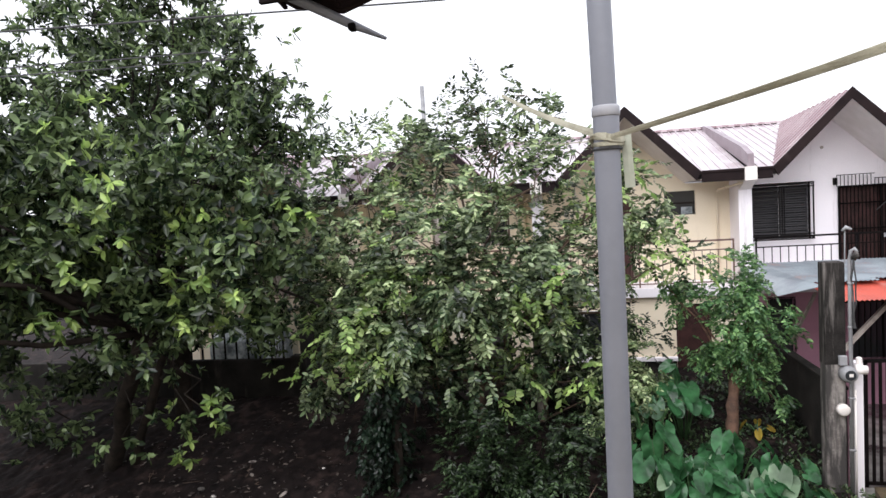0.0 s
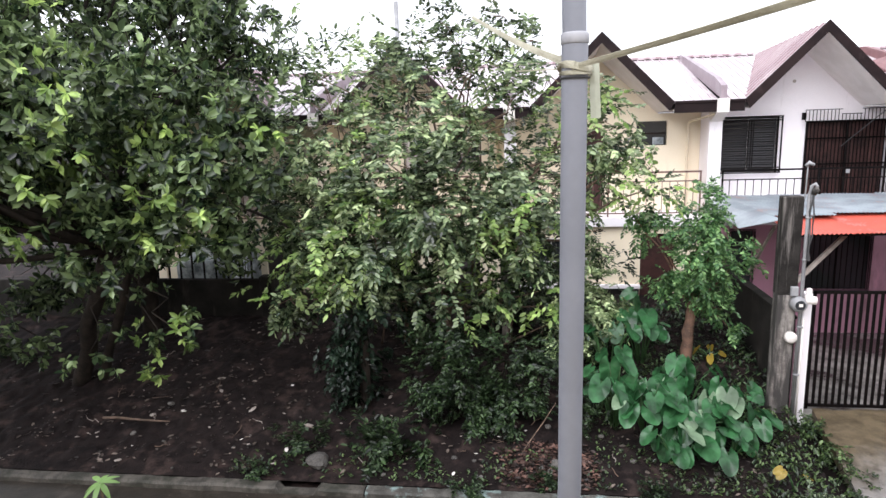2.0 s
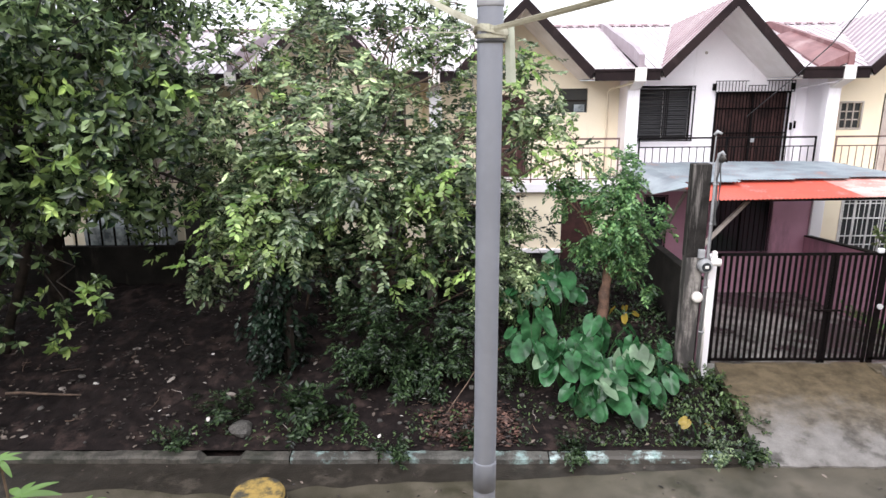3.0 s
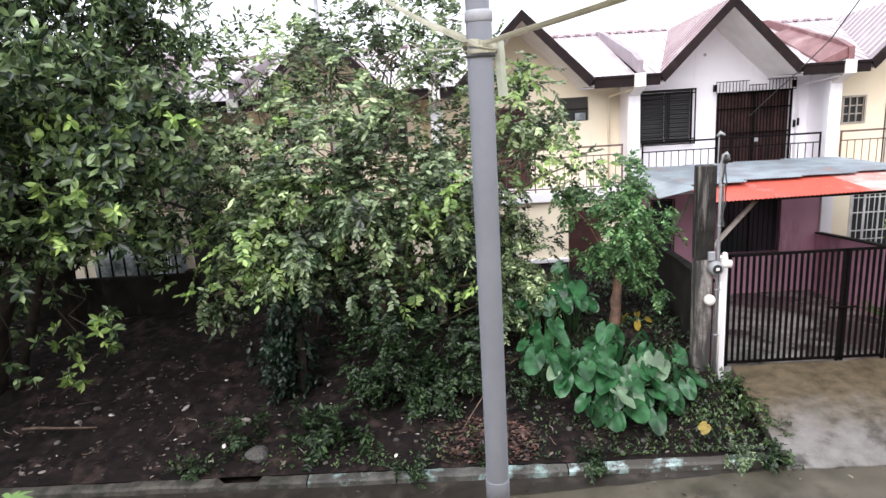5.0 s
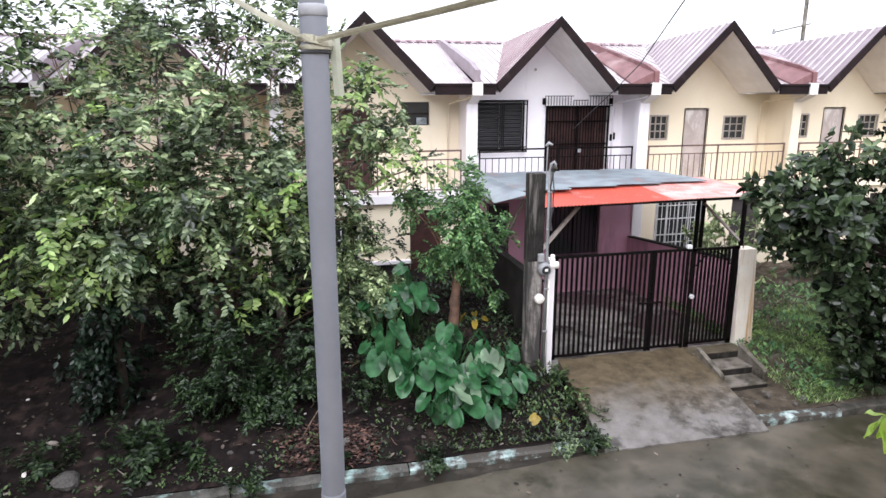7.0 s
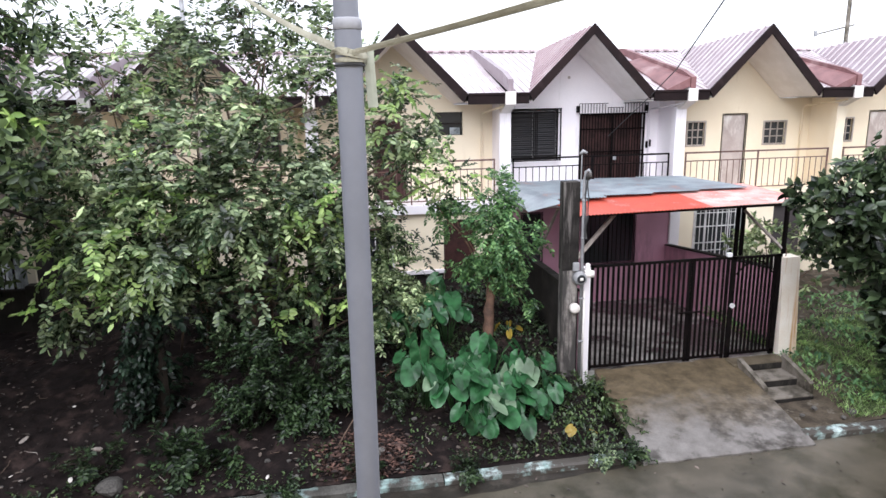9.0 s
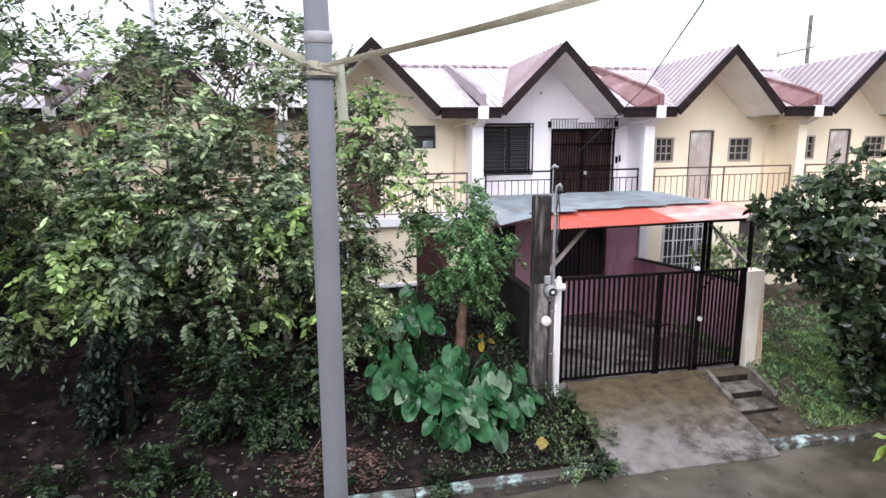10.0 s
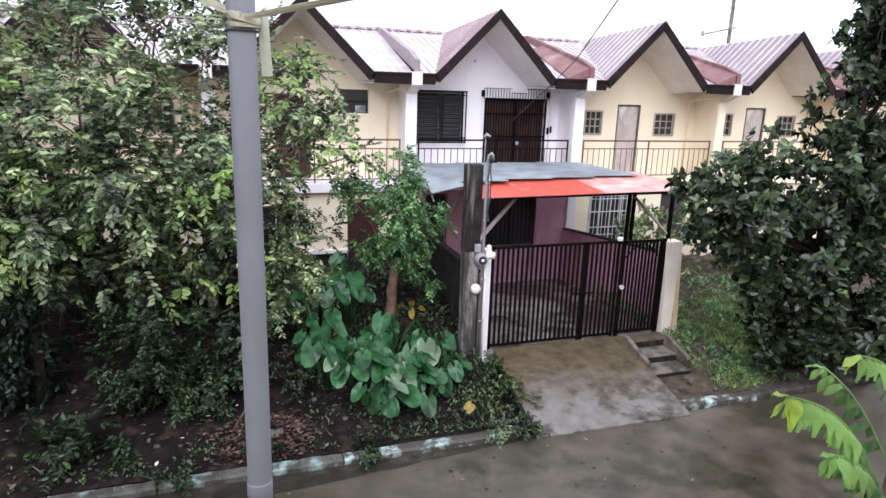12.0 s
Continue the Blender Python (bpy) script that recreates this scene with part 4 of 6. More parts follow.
def zg(x):
    return 0.56 - 0.012 * (x - 4.7)


ZT = 2.62
for z in (zg(6) + 0.02, ZT - 0.02):
    part("rail", bar((4.68, 10.92, z), (7.56, 10.92, z), 0.05, 0.04), M["black"], gt)
for xx in (4.70, 6.72, 6.80, 7.54):
    part("stile", bar((xx, 10.92, 0.50), (xx, 10.92, ZT), 0.055, 0.04), M["black"], gt)
GATE_BAR = finish(box(-0.024, 0.024, -0.008, 0.008, 0, 2.04), "gate_bar", M["black"])
for i in range(1, 27):
    piece("gate_bar", GATE_BAR, gt, (4.70 + 2.84 * i / 27, 10.90, 0.56))
part("latch", bar((6.5, 10.86, 1.55), (7.0, 10.86, 1.55), 0.03), M["black"], gt)
pg = thing("pedestrian_gate", (8.1, 10.9, 0.48), "black steel pedestrian gate with white lock", "gate")
for z in (0.58, ZT - 0.03):
    part("rail", bar((7.62, 10.92, z), (8.70, 10.92, z), 0.05, 0.04), M["black"], pg)
for xx in (7.66, 8.66):
    part("stile", bar((xx, 10.92, 0.50), (xx, 10.92, ZT), 0.10, 0.04), M["black"], pg)
for i in range(1, 11):
    piece("gate_bar", GATE_BAR, pg, (7.68 + 0.96 * i / 11, 10.90, 0.56))
arch = [(7.72 + 0.8 * i / 8, 10.905, 2.25 + 0.28 * math.sin(math.pi * i / 8)) for i in range(9)]
part("arch", tube(arch, [0.016] * 9, 6), M["black"], pg)
part("lock", tube([(7.66, 10.84, 1.62), (7.66, 10.88, 1.62)], [0.05, 0.05], 10), M["white_plastic"], pg)
part("finial", box(7.5, 7.6, 10.88, 10.96, 2.62, 2.70, 0.01), M["white_plastic"], gt)

# awning over the carport
aw = thing("carport_awning", (7.2, 14.0, 3.5), "corrugated carport awning, grey above with orange-red front sheets", "awning")


def corrugated(x0, x1, p, q, wave=0.012, step=0.038):
    """A wavy sheet between the lines p and q, each given as (y, z at x0, z at x1)."""
    bm = bmesh.new()
    n = int((x1 - x0) / step)
    rows = []
    for y, za, zb in (p, q):
        rows.append([bm.verts.new((x0 + (x1 - x0) * i / n, y, za + (zb - za) * i / n + (wave if i % 2 else -wave))) for i in range(n + 1)])
    for i in range(n):
        bm.faces.new((rows[0][i], rows[0][i + 1], rows[1][i + 1], rows[1][i]))
    r = bmesh.ops.extrude_face_region(bm, geom=bm.faces[:])
    bmesh.ops.translate(bm, verts=[v for v in r["geom"] if isinstance(v, bmesh.types.BMVert)], vec=(0, 0, -0.004))
    return bm


for x0, x1, m in ((4.62, 5.75, "awning_grey"), (5.70, 7.0, "awning_grey"), (6.95, 8.2, "awning_grey"), (8.15, 9.5, "awning_grey")):
    part("sheet", corrugated(x0, x1, (12.75 + 0.16 * (x0 - 4.6) + 0.06 * math.sin(x0 * 9), 3.645, 3.64), (16.25, 3.62, 3.60)), M[m], aw, "weathered galvanised sheet")
for i, (x0, x1, m) in enumerate(((4.62, 5.7, "awning_red"), (5.66, 6.9, "awning_red"), (6.86, 7.7, "awning_red"), (7.66, 8.5, "awning_pink"), (8.46, 9.95, "awning_pink"))):
    part("sheet", corrugated(x0, x1, (11.78, 3.43 + 0.016 * i, 3.445 + 0.016 * i), (13.3 + 0.2 * i, 3.612, 3.610)), M[m], aw, "orange-red corrugated sheet")
part("bent_sheet", prism([(4.05, 12.9, 3.36), (4.62, 12.3, 3.62), (4.66, 16.0, 3.62), (4.2, 16.0, 3.50)], (0, 0, 0.01)), M["awning_grey"], aw, "loose bent galvanised side sheet")
for y in (12.0, 14.0, 16.0):
    part("purlin", bar((4.6, y, 3.38 if y < 12.5 else 3.56), (9.8, y, 3.42 if y < 12.5 else 3.55), 0.05), M["fascia"], aw)
for xx, yy, z0 in ((9.20, 13.1, 2.04), (9.55, 11.95, 0.2), (4.62, 11.9, 0.3), (9.34, 13.1, 2.04)):
    part("support_post", bar((xx, yy, z0), (xx, yy, 3.42), 0.07), M["black"], aw)
part("brace", bar((9.24, 12.95, 3.15), (9.52, 11.95, 2.45), 0.05), M["bleached"], aw, "bleached timber brace")
part("brace", bar((4.68, 12.0, 2.35), (6.0, 12.6, 3.40), 0.07), M["bleached"], aw, "bleached timber brace")
part("brace", bar((4.70, 14.2, 2.1), (4.72, 12.9, 3.4), 0.05), M["bleached"], aw, "bleached timber brace")

# concrete service pole with meters
sp = thing("service_pole", (4.25, 10.83, 0.3), "blackened square concrete service pole with conduit and meters", "utility pole")
bm = bmesh.new()
add_box(bm, 4.035, 4.335, 10.72, 10.94, 0.2, 4.22, 0.015)
part("shaft", bm, M["pole_concrete"], sp)
part("top_block", box(4.03, 4.34, 10.715, 10.945, 2.60, 4.25, 0.012), M["soot"], sp, "blackened upper shaft")
part("conduit", tube([(4.40, 10.70, 0.4), (4.40, 10.70, 4.3), (4.42, 10.70, 4.42), (4.47, 10.69, 4.46), (4.50, 10.68, 4.40)], [0.030] * 5, 8), M["meter_grey"], sp, "", True)
part("conduit", tube([(4.46, 10.70, 0.4), (4.46, 10.70, 2.2)], [0.016, 0.016], 8), M["soffit"], sp, "", True)
m1 = part("meter", tube([(4.34, 10.72, 2.47), (4.34, 10.62, 2.47), (4.34, 10.56, 2.47)], [0.13, 0.13, 0.105], 16), M["meter_grey"], sp, "round electricity meter with a dark dial", True)
part("dial", tube([(4.34, 10.565, 2.47), (4.34, 10.545, 2.47)], [0.085, 0.075], 14), M["pane"], m1)
part("dial_plate", box(4.31, 4.37, 10.538, 10.545, 2.45, 2.50, 0.003), M["soffit"], m1)
part("meter_box", tube([(4.44, 10.64, 2.55), (4.60, 10.62, 2.54)], [0.075, 0.07], 10), M["soffit"], sp, "pale rounded junction box", True)
part("meter_box", box(4.46, 4.54, 10.62, 10.70, 2.58, 2.74, 0.02), M["soffit"], sp)
part("meter", tube([(4.27, 10.72, 1.88), (4.27, 10.64, 1.88), (4.27, 10.62, 1.88)], [0.10, 0.095, 0.06], 14), M["soffit"], sp, "round pale meter cover", True)
part("bracket", box(4.22, 4.34, 10.66, 10.72, 2.60, 2.76, 0.01), M["meter_grey"], sp)
for z in (1.2, 2.05, 3.2, 3.9):
    part("clamp", box(4.36, 4.45, 10.665, 10.715, z, z + 0.03, 0.004), M["meter_grey"], sp)
part("insulator", tube([(4.46, 10.70, 4.30), (4.46, 10.62, 4.36), (4.44, 10.56, 4.40)], [0.045, 0.05, 0.03], 8), M["pole_concrete"], sp, "", True)
part("insulator", tube([(4.34, 10.72, 4.22), (4.34, 10.70, 4.75)], [0.012, 0.012], 6), M["meter_grey"], sp)
part("insulator", tube([(4.31, 10.70, 4.74), (4.35, 10.68, 4.80), (4.42, 10.66, 4.76)], [0.03, 0.034, 0.022], 8), M["meter_grey"], sp, "", True)
for i in range(3):
    a = wander((4.44, 10.66, 4.40 - 0.03 * i), (4.42 + 0.02 * i, 10.66, 3.2), 6, 0.04, rnd)
    part("cable", tube(a, [0.012] * 7, 5), M["wire"], sp)

# left lot: low wall, pale tarpaulin, stump, sticks
lw = thing("lot_wall", (-8.2, 14.2, 0), "dark mossy concrete lot wall under the trees", "wall", kind="structure")
part("wall", box(-16, -6.55, 14.1, 14.25, 0.2, 2.02, 0.02), M["dark_wall"], lw)
part("pier", box(-6.60, -6.30, 14.05, 14.32, 0.2, 2.10, 0.02), M["dark_wall"], lw)
for i in range(9):
    part("fence_bar", bar((-9.3 + 0.31 * i, 14.18, 2.0), (-9.28 + 0.31 * i, 14.18, 2.75), 0.035), M["black"], lw)
part("fence_rail", bar((-9.7, 14.18, 2.72), (-6.5, 14.18, 2.72), 0.03), M["black"], lw)
bm = bmesh.new()
for i in range(9):
    for j in range(5):
        bm.verts.new((-9.0 + 0.18 * i, 14.55 + 0.45 * j, 2.05 + 0.62 * math.sin(math.pi * min(1, j / 4 * 0.8 + 0.15)) + 0.05 * noise.noise((i * 0.7, j * 0.9, 2))))
bm.verts.ensure_lookup_table()
for i in range(8):
    for j in range(4):
        bm.faces.new([bm.verts[a] for a in (i * 5 + j, i * 5 + j + 1, (i + 1) * 5 + j + 1, (i + 1) * 5 + j)])
r = bmesh.ops.extrude_face_region(bm, geom=bm.faces[:])
bmesh.ops.translate(bm, verts=[v for v in r["geom"] if isinstance(v, bmesh.types.BMVert)], vec=(0, 0, -1.95))
bmesh.ops.recalc_face_normals(bm, faces=bm.faces)
solo("tarpaulin", bm, M["tarp"], "pale tarpaulin-covered heap behind the dark wall", "heap", smooth=True)

# ---- trees ----
rng = np.random.default_rng(11)
rnd = random.Random(21)

# the light-green tree in the middle of the lot
C_BLOBS = [(-3.7, 11.8, 5.75, 1.15), (-2.3, 11.9, 6.2, 1.0), (-1.1, 11.8, 6.5, 0.75), (-0.96, 11.8, 5.4, 1.35), (-2.68, 11.6, 4.9, 1.45), (-4.05, 11.5, 3.9, 1.1), (-1.82, 11.2, 4.25, 1.2),
           (0.95, 11.8, 5.5, 0.68), (1.55, 11.8, 5.2, 0.42), (2.1, 11.8, 4.3, 0.28), (-0.2, 11.5, 4.5, 1.0), (1.45, 11.8, 4.65, 0.48), (1.1, 11.8, 5.95, 0.35), (0.45, 11.9, 4.1, 0.55), (1.1, 12.0, 3.5, 0.32), (-4.6, 11.9, 5.1, 0.9)]
C_LOW = [(-3.77, 10.7, 3.45, 0.75), (-4.5, 10.7, 2.5, 0.42), (-2.8, 10.6, 3.75, 0.8), (-1.6, 10.6, 4.1, 0.7), (-3.1, 10.7, 3.0, 0.55), (-0.3, 10.9, 3.9, 0.6)]
C_TOP = [(0.05, 11.8, 7.0, 0.42), (0.3, 11.8, 6.4, 0.5), (-0.51, 11.8, 7.45, 0.42), (-1.3, 11.8, 6.95, 0.7), (-2.77, 11.9, 7.1, 0.35), (-3.96, 11.8, 6.5, 0.55), (-2.0, 11.8, 6.9, 0.5)]
tree = thing("tree", (-1.9, 12.4, 0.6), "leafy tree with light green drooping compound leaves on the soil bank", "tree")
part("trunk", tube(wander((-1.9, 12.4, 0.4), (-1.5, 12.2, 3.0), 6, 0.12, rnd), [0.09, 0.085, 0.08, 0.075, 0.07, 0.06, 0.05], 10), M["bark"], tree, smooth=True)
limbs(rnd, tree, M["bark"], (-1.5, 12.2, 2.9), [(b[0], b[1], b[2]) for b in C_BLOBS], 0.055, 0.012)
limbs(rnd, tree, M["bark"], (-1.7, 12.3, 2.2), [(b[0], b[1], b[2]) for b in C_LOW], 0.04, 0.01)
limbs(rnd, tree, M["bark"], (-1.5, 11.9, 5.2), [(b[0], b[1], b[2]) for b in C_TOP], 0.03, 0.008)
twigs(rng, tree, M["bark"], C_BLOBS + C_LOW + C_TOP, 9)
C_FRONT = [(-2.3, 11.1, 2.75, 0.45), (-1.5, 11.2, 2.55, 0.5), (-0.7, 11.2, 2.75, 0.45), (-1.0, 11.0, 2.2, 0.34), (0.1, 11.5, 2.45, 0.45), (-2.7, 11.2, 2.3, 0.35), (0.5, 11.6, 2.1, 0.35)]
C_MID = [(-3.6, 12.6, 2.9, 0.6), (-2.6, 12.5, 2.6, 0.6), (-1.2, 12.6, 2.7, 0.65), (-0.2, 12.3, 2.6, 0.55), (0.7, 12.2, 2.9, 0.5), (-0.8, 11.6, 2.9, 0.6), (-2.0, 11.6, 2.9, 0.6), (0.3, 11.6, 3.2, 0.5)]
foliage("crown", rng, [b for b in C_BLOBS if b[2] < 5.3], 150, 0.115, L["mid"], tree, ratio=0.52, droop=0.35, inner=0.35)
foliage("crown", rng, [b for b in C_BLOBS if b[2] >= 5.3], 75, 0.112, L["mid"], tree, ratio=0.52, droop=0.3, inner=0.3, ragged=0.6)
# paler colour on street-side and upper leaves stands in for daylight on them
foliage("outer_leaves", rng, [(b[0], b[1] - 0.3, b[2] + 0.1, b[3]) for b in C_BLOBS + C_LOW], 42, 0.125, L["light"], tree, ratio=0.44, label="outer leaves coloured lighter as if sunlit", droop=0.4, inner=0.85, ragged=0.25)
# inner crown takes the darker leaf, its shade painted in
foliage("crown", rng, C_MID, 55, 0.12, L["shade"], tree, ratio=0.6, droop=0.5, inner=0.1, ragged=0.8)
foliage("crown", rng, C_FRONT, 110, 0.12, L["mid"], tree, ratio=0.55, droop=0.6, inner=0.1, ragged=0.8)
foliage("young_leaves", rng, C_FRONT[2:5], 50, 0.14, L["fresh"], tree, ratio=0.5, label="bright yellow-green young leaves", droop=0.6, inner=0.4)
limbs(rnd, tree, M["bark"], (-1.7, 12.3, 1.9), [(b[0], b[1], b[2]) for b in C_FRONT], 0.03, 0.008)
foliage("crown", rng, C_TOP, 120, 0.12, L["mid"], tree, ratio=0.48, droop=0.2, inner=0.1, ragged=0.8)
foliage("crown", rng, C_LOW, 210, 0.125, L["mid"], tree, ratio=0.5, droop=0.6, inner=0.25)
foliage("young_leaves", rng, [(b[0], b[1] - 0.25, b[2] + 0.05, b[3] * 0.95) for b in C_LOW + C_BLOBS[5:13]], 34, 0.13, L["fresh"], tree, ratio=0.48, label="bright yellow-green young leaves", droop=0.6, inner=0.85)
for k in range(9):
    xx = -3.4 + 0.38 * k + rnd.uniform(-0.2, 0.2)
    part("sucker", tube(wander((xx, 12.9, 0.8), (xx + rnd.uniform(-0.5, 0.5), 12.4, 3.6), 6, 0.12, rnd), [0.028, 0.026, 0.024, 0.022, 0.02, 0.016, 0.012], 6), M["bark"], tree, smooth=True)

# pale stem in the middle of the foliage
stem = thing("tree", (-0.55, 12.9, 0.9), "slim pale trunk wrapped in creepers behind the crown", "tree")
part("trunk", tube(wander((-0.55, 12.9, 0.8), (-0.62, 12.7, 4.6), 8, 0.05, rnd), [0.10, 0.095, 0.09, 0.085, 0.08, 0.07, 0.06, 0.05, 0.04], 9), M["bleached"], stem, smooth=True)
foliage("creeper", rng, [(-0.62, 12.75, 3.2 + 0.4 * i, 0.35) for i in range(4)], 330, 0.10, L["mid"], stem, inner=0.3)
# crown behind the main tree, shade put into its leaf colour
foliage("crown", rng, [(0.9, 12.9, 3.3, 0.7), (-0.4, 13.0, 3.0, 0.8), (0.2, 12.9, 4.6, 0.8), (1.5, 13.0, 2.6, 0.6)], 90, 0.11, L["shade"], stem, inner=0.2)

# dense tree on the street side of the lot, with unseen canopy added for shade
LF = [(-8.3, 9.6, 6.2, 1.45), (-6.2, 9.6, 6.2, 1.25), (-7.15, 9.4, 5.2, 1.6), (-5.2, 9.8, 5.2, 0.95), (-5.7, 9.6, 4.5, 0.9), (-8.5, 10.3, 4.7, 1.15), (-6.9, 10.0, 4.2, 0.9), (-4.5, 10.2, 6.0, 0.55), (-9.6, 9.4, 5.4, 1.4),
      # three balls from (-9.0, 8.3, 5.9) on are unseen, added to shade the ground
      (-10.6, 11.0, 4.7, 1.2), (-8.4, 9.6, 7.3, 0.9), (-9.0, 8.3, 5.9, 1.2), (-9.8, 8.7, 4.6, 1.2), (-11.2, 9.2, 6.6, 1.5), (-6.9, 9.5, 3.5, 0.5),
      # unseen crown over the road, added to block sun from the left bank
      (-11.2, 7.2, 5.4, 1.6), (-12.0, 6.0, 6.8, 1.8), (-13.2, 7.6, 5.2, 1.8), (-13.6, 9.4, 5.4, 1.8), (-11.0, 6.2, 8.0, 1.5), (-12.4, 8.4, 8.2, 1.8), (-10.8, 7.0, 4.0, 1.2), (-9.5, 6.3, 5.6, 1.0), (-9.9, 5.5, 6.7, 1.2)]
tree = thing("tree", (-9.4, 11.3, 0.3), "dense dark green tree with rosettes of broad leaves near the kerb", "tree")
part("trunk", tube(wander((-9.5, 11.2, 0.2), (-7.5, 10.1, 3.8), 6, 0.10, rnd), [0.20, 0.17, 0.16, 0.15, 0.14, 0.13, 0.11], 10), M["bark_dark"], tree, smooth=True)
part("trunk", tube(wander((-9.2, 11.4, 0.2), (-7.0, 10.1, 3.8), 6, 0.10, rnd), [0.11, 0.10, 0.09, 0.09, 0.08, 0.07, 0.06], 9), M["bark_dark"], tree, smooth=True)
limbs(rnd, tree, M["bark_dark"], (-7.4, 10.1, 3.6), [(b[0], b[1], b[2]) for b in LF], 0.07, 0.015)
twigs(rng, tree, M["bark_dark"], LF, 7)
LOW_SPRIGS = [(-6.2, 9.2, 2.0, 0.30), (-5.85, 9.1, 2.4, 0.35), (-7.5, 9.2, 2.0, 0.34), (-8.3, 9.3, 2.3, 0.36), (-6.7, 9.5, 2.9, 0.35)]
limbs(rnd, tree, M["bark_dark"], (-7.0, 9.8, 3.3), [(b[0], b[1], b[2]) for b in LOW_SPRIGS], 0.02, 0.006, name="sprig")
foliage("sprig_leaves", rng, LOW_SPRIGS, 70, 0.17, L["dark"], tree, ratio=0.48, kind="rosette", inner=0.3, ragged=0.7)
foliage("sprig_leaves", rng, LOW_SPRIGS[:2], 40, 0.17, L["young"], tree, ratio=0.48, kind="rosette", inner=0.5, ragged=0.7)
foliage("crown", rng, LF, 140, 0.20, L["dark"], tree, ratio=0.46, kind="rosette", inner=0.35, bunch=6)
foliage("young_leaves", rng, [(b[0], b[1] - 0.2, b[2] + 0.1, b[3]) for b in LF[:9]], 20, 0.18, L["young"], tree, label="yellow-green leaf tips", ratio=0.42, kind="rosette", inner=0.92, ragged=0.1, bunch=3)

# taller tree behind it
LB = [(-6.75, 13.75, 2.6, 0.6), (-9.9, 13.5, 2.8, 0.7), (-8.7, 13.7, 3.0, 0.4), (-7.3, 13.6, 9.3, 1.15), (-6.6, 13.6, 8.3, 0.85), (-6.1, 13.6, 7.5, 0.7), (-8.0, 13.6, 10.3, 1.0), (-10.2, 13.6, 10.9, 1.4), (-11.2, 13.6, 9.3, 2.0), (-9.2, 13.6, 9.2, 1.9), (-7.4, 13.6, 8.3, 1.5), (-6.6, 13.6, 7.1, 1.1), (-8.3, 13.6, 7.6, 1.6), (-10.7, 13.6, 7.6, 2.0), (-12.6, 13.6, 7.5, 2.0), (-7.6, 13.6, 6.0, 1.4), (-9.8, 13.6, 5.6, 1.8), (-8.6, 13.6, 10.6, 1.2), (-6.6, 13.8, 5.2, 1.1),
      (-7.8, 13.4, 4.0, 1.2), (-10.5, 13.0, 3.6, 1.5), (-5.6, 13.7, 4.0, 0.9), (-10.2, 12.4, 2.2, 1.0), (-6.4, 13.4, 3.3, 0.7), (-5.0, 13.6, 3.0, 0.7), (-11.6, 12.0, 1.6, 1.1), (-12.6, 11.4, 3.2, 1.4)]
tree = thing("tree", (-9.0, 13.2, 0.9), "tall dark tree rising behind the others", "tree")
part("trunk", tube(wander((-9.0, 13.2, 0.4), (-8.8, 13.5, 6.5), 7, 0.15, rnd), [0.22, 0.2, 0.19, 0.18, 0.17, 0.15, 0.13, 0.11], 10), M["bark_dark"], tree, smooth=True)
limbs(rnd, tree, M["bark_dark"], (-8.8, 13.5, 5.6), [(b[0], b[1], b[2]) for b in LB], 0.08, 0.015)
twigs(rng, tree, M["bark_dark"], LB, 4, 0.012)
foliage("crown", rng, LB, 105, 0.21, L["dark"], tree, ratio=0.38, kind="rosette", inner=0.3, ragged=0.4)

# slender feathery tree beside the service pole
MB = [(3.15, 12.1, 4.0, 0.34), (3.0, 12.1, 3.55, 0.42), (3.35, 12.1, 3.35, 0.45), (2.95, 12.1, 2.95, 0.45), (3.45, 12.1, 2.75, 0.42), (3.85, 12.1, 2.85, 0.20), (2.7, 12.1, 2.5, 0.35), (3.2, 12.0, 2.35, 0.35), (3.55, 12.0, 1.95, 0.28), (3.72, 12.0, 1.6, 0.16), (2.3, 12.2, 3.55, 0.30), (1.95, 12.2, 3.7, 0.25)]
tree = thing("tree", (2.97, 12.2, 0.6), "slender tree with reddish trunk and feathery green crown", "tree")
part("trunk", tube(wander((2.95, 12.2, 0.5), (3.05, 12.2, 2.2), 9, 0.025, rnd), [0.16, 0.13, 0.105, 0.12, 0.10, 0.115, 0.09, 0.10, 0.08, 0.07], 10), M["bark_red"], tree, smooth=True)
limbs(rnd, tree, M["bark_red"], (3.05, 12.2, 2.0), [(b[0], b[1], b[2]) for b in MB], 0.03, 0.008, crook=0.1)
foliage("crown", rng, MB, 560, 0.09, L["feather"], tree, ratio=0.5, droop=0.6, inner=0.15, ragged=0.8)

# big-leaved dark tree across the verge
RB = [(8.35, 9.1, 4.0, 0.58), (7.95, 9.1, 3.75, 0.34), (8.95, 9.1, 4.7, 0.40), (8.6, 9.1, 3.25, 0.45), (11.3, 9.0, 7.0, 0.5), (11.5, 9.1, 6.2, 0.5), (9.75, 9.0, 2.0, 0.6), (10.4, 8.9, 0.8, 0.7), (12.0, 9.2, 6.2, 0.7), (11.5, 9.2, 5.0, 0.7), (9.65, 9.2, 3.9, 0.72), (11.2, 9.2, 4.2, 1.45), (9.15, 9.2, 3.2, 0.72), (10.5, 9.0, 2.7, 1.35), (12.2, 9.0, 2.2, 1.5), (10.5, 8.9, 1.6, 0.95), (12.0, 8.8, 0.9, 0.9), (12.0, 9.2, 7.3, 0.75), (12.4, 9.4, 5.6, 1.4), (13.5, 9.4, 4.2, 1.6), (12.3, 9.3, 6.6, 0.9)]
tree = thing("tree", (11.3, 9.5, 0.2), "dense tree with large glossy dark green leaves on the verge", "tree")
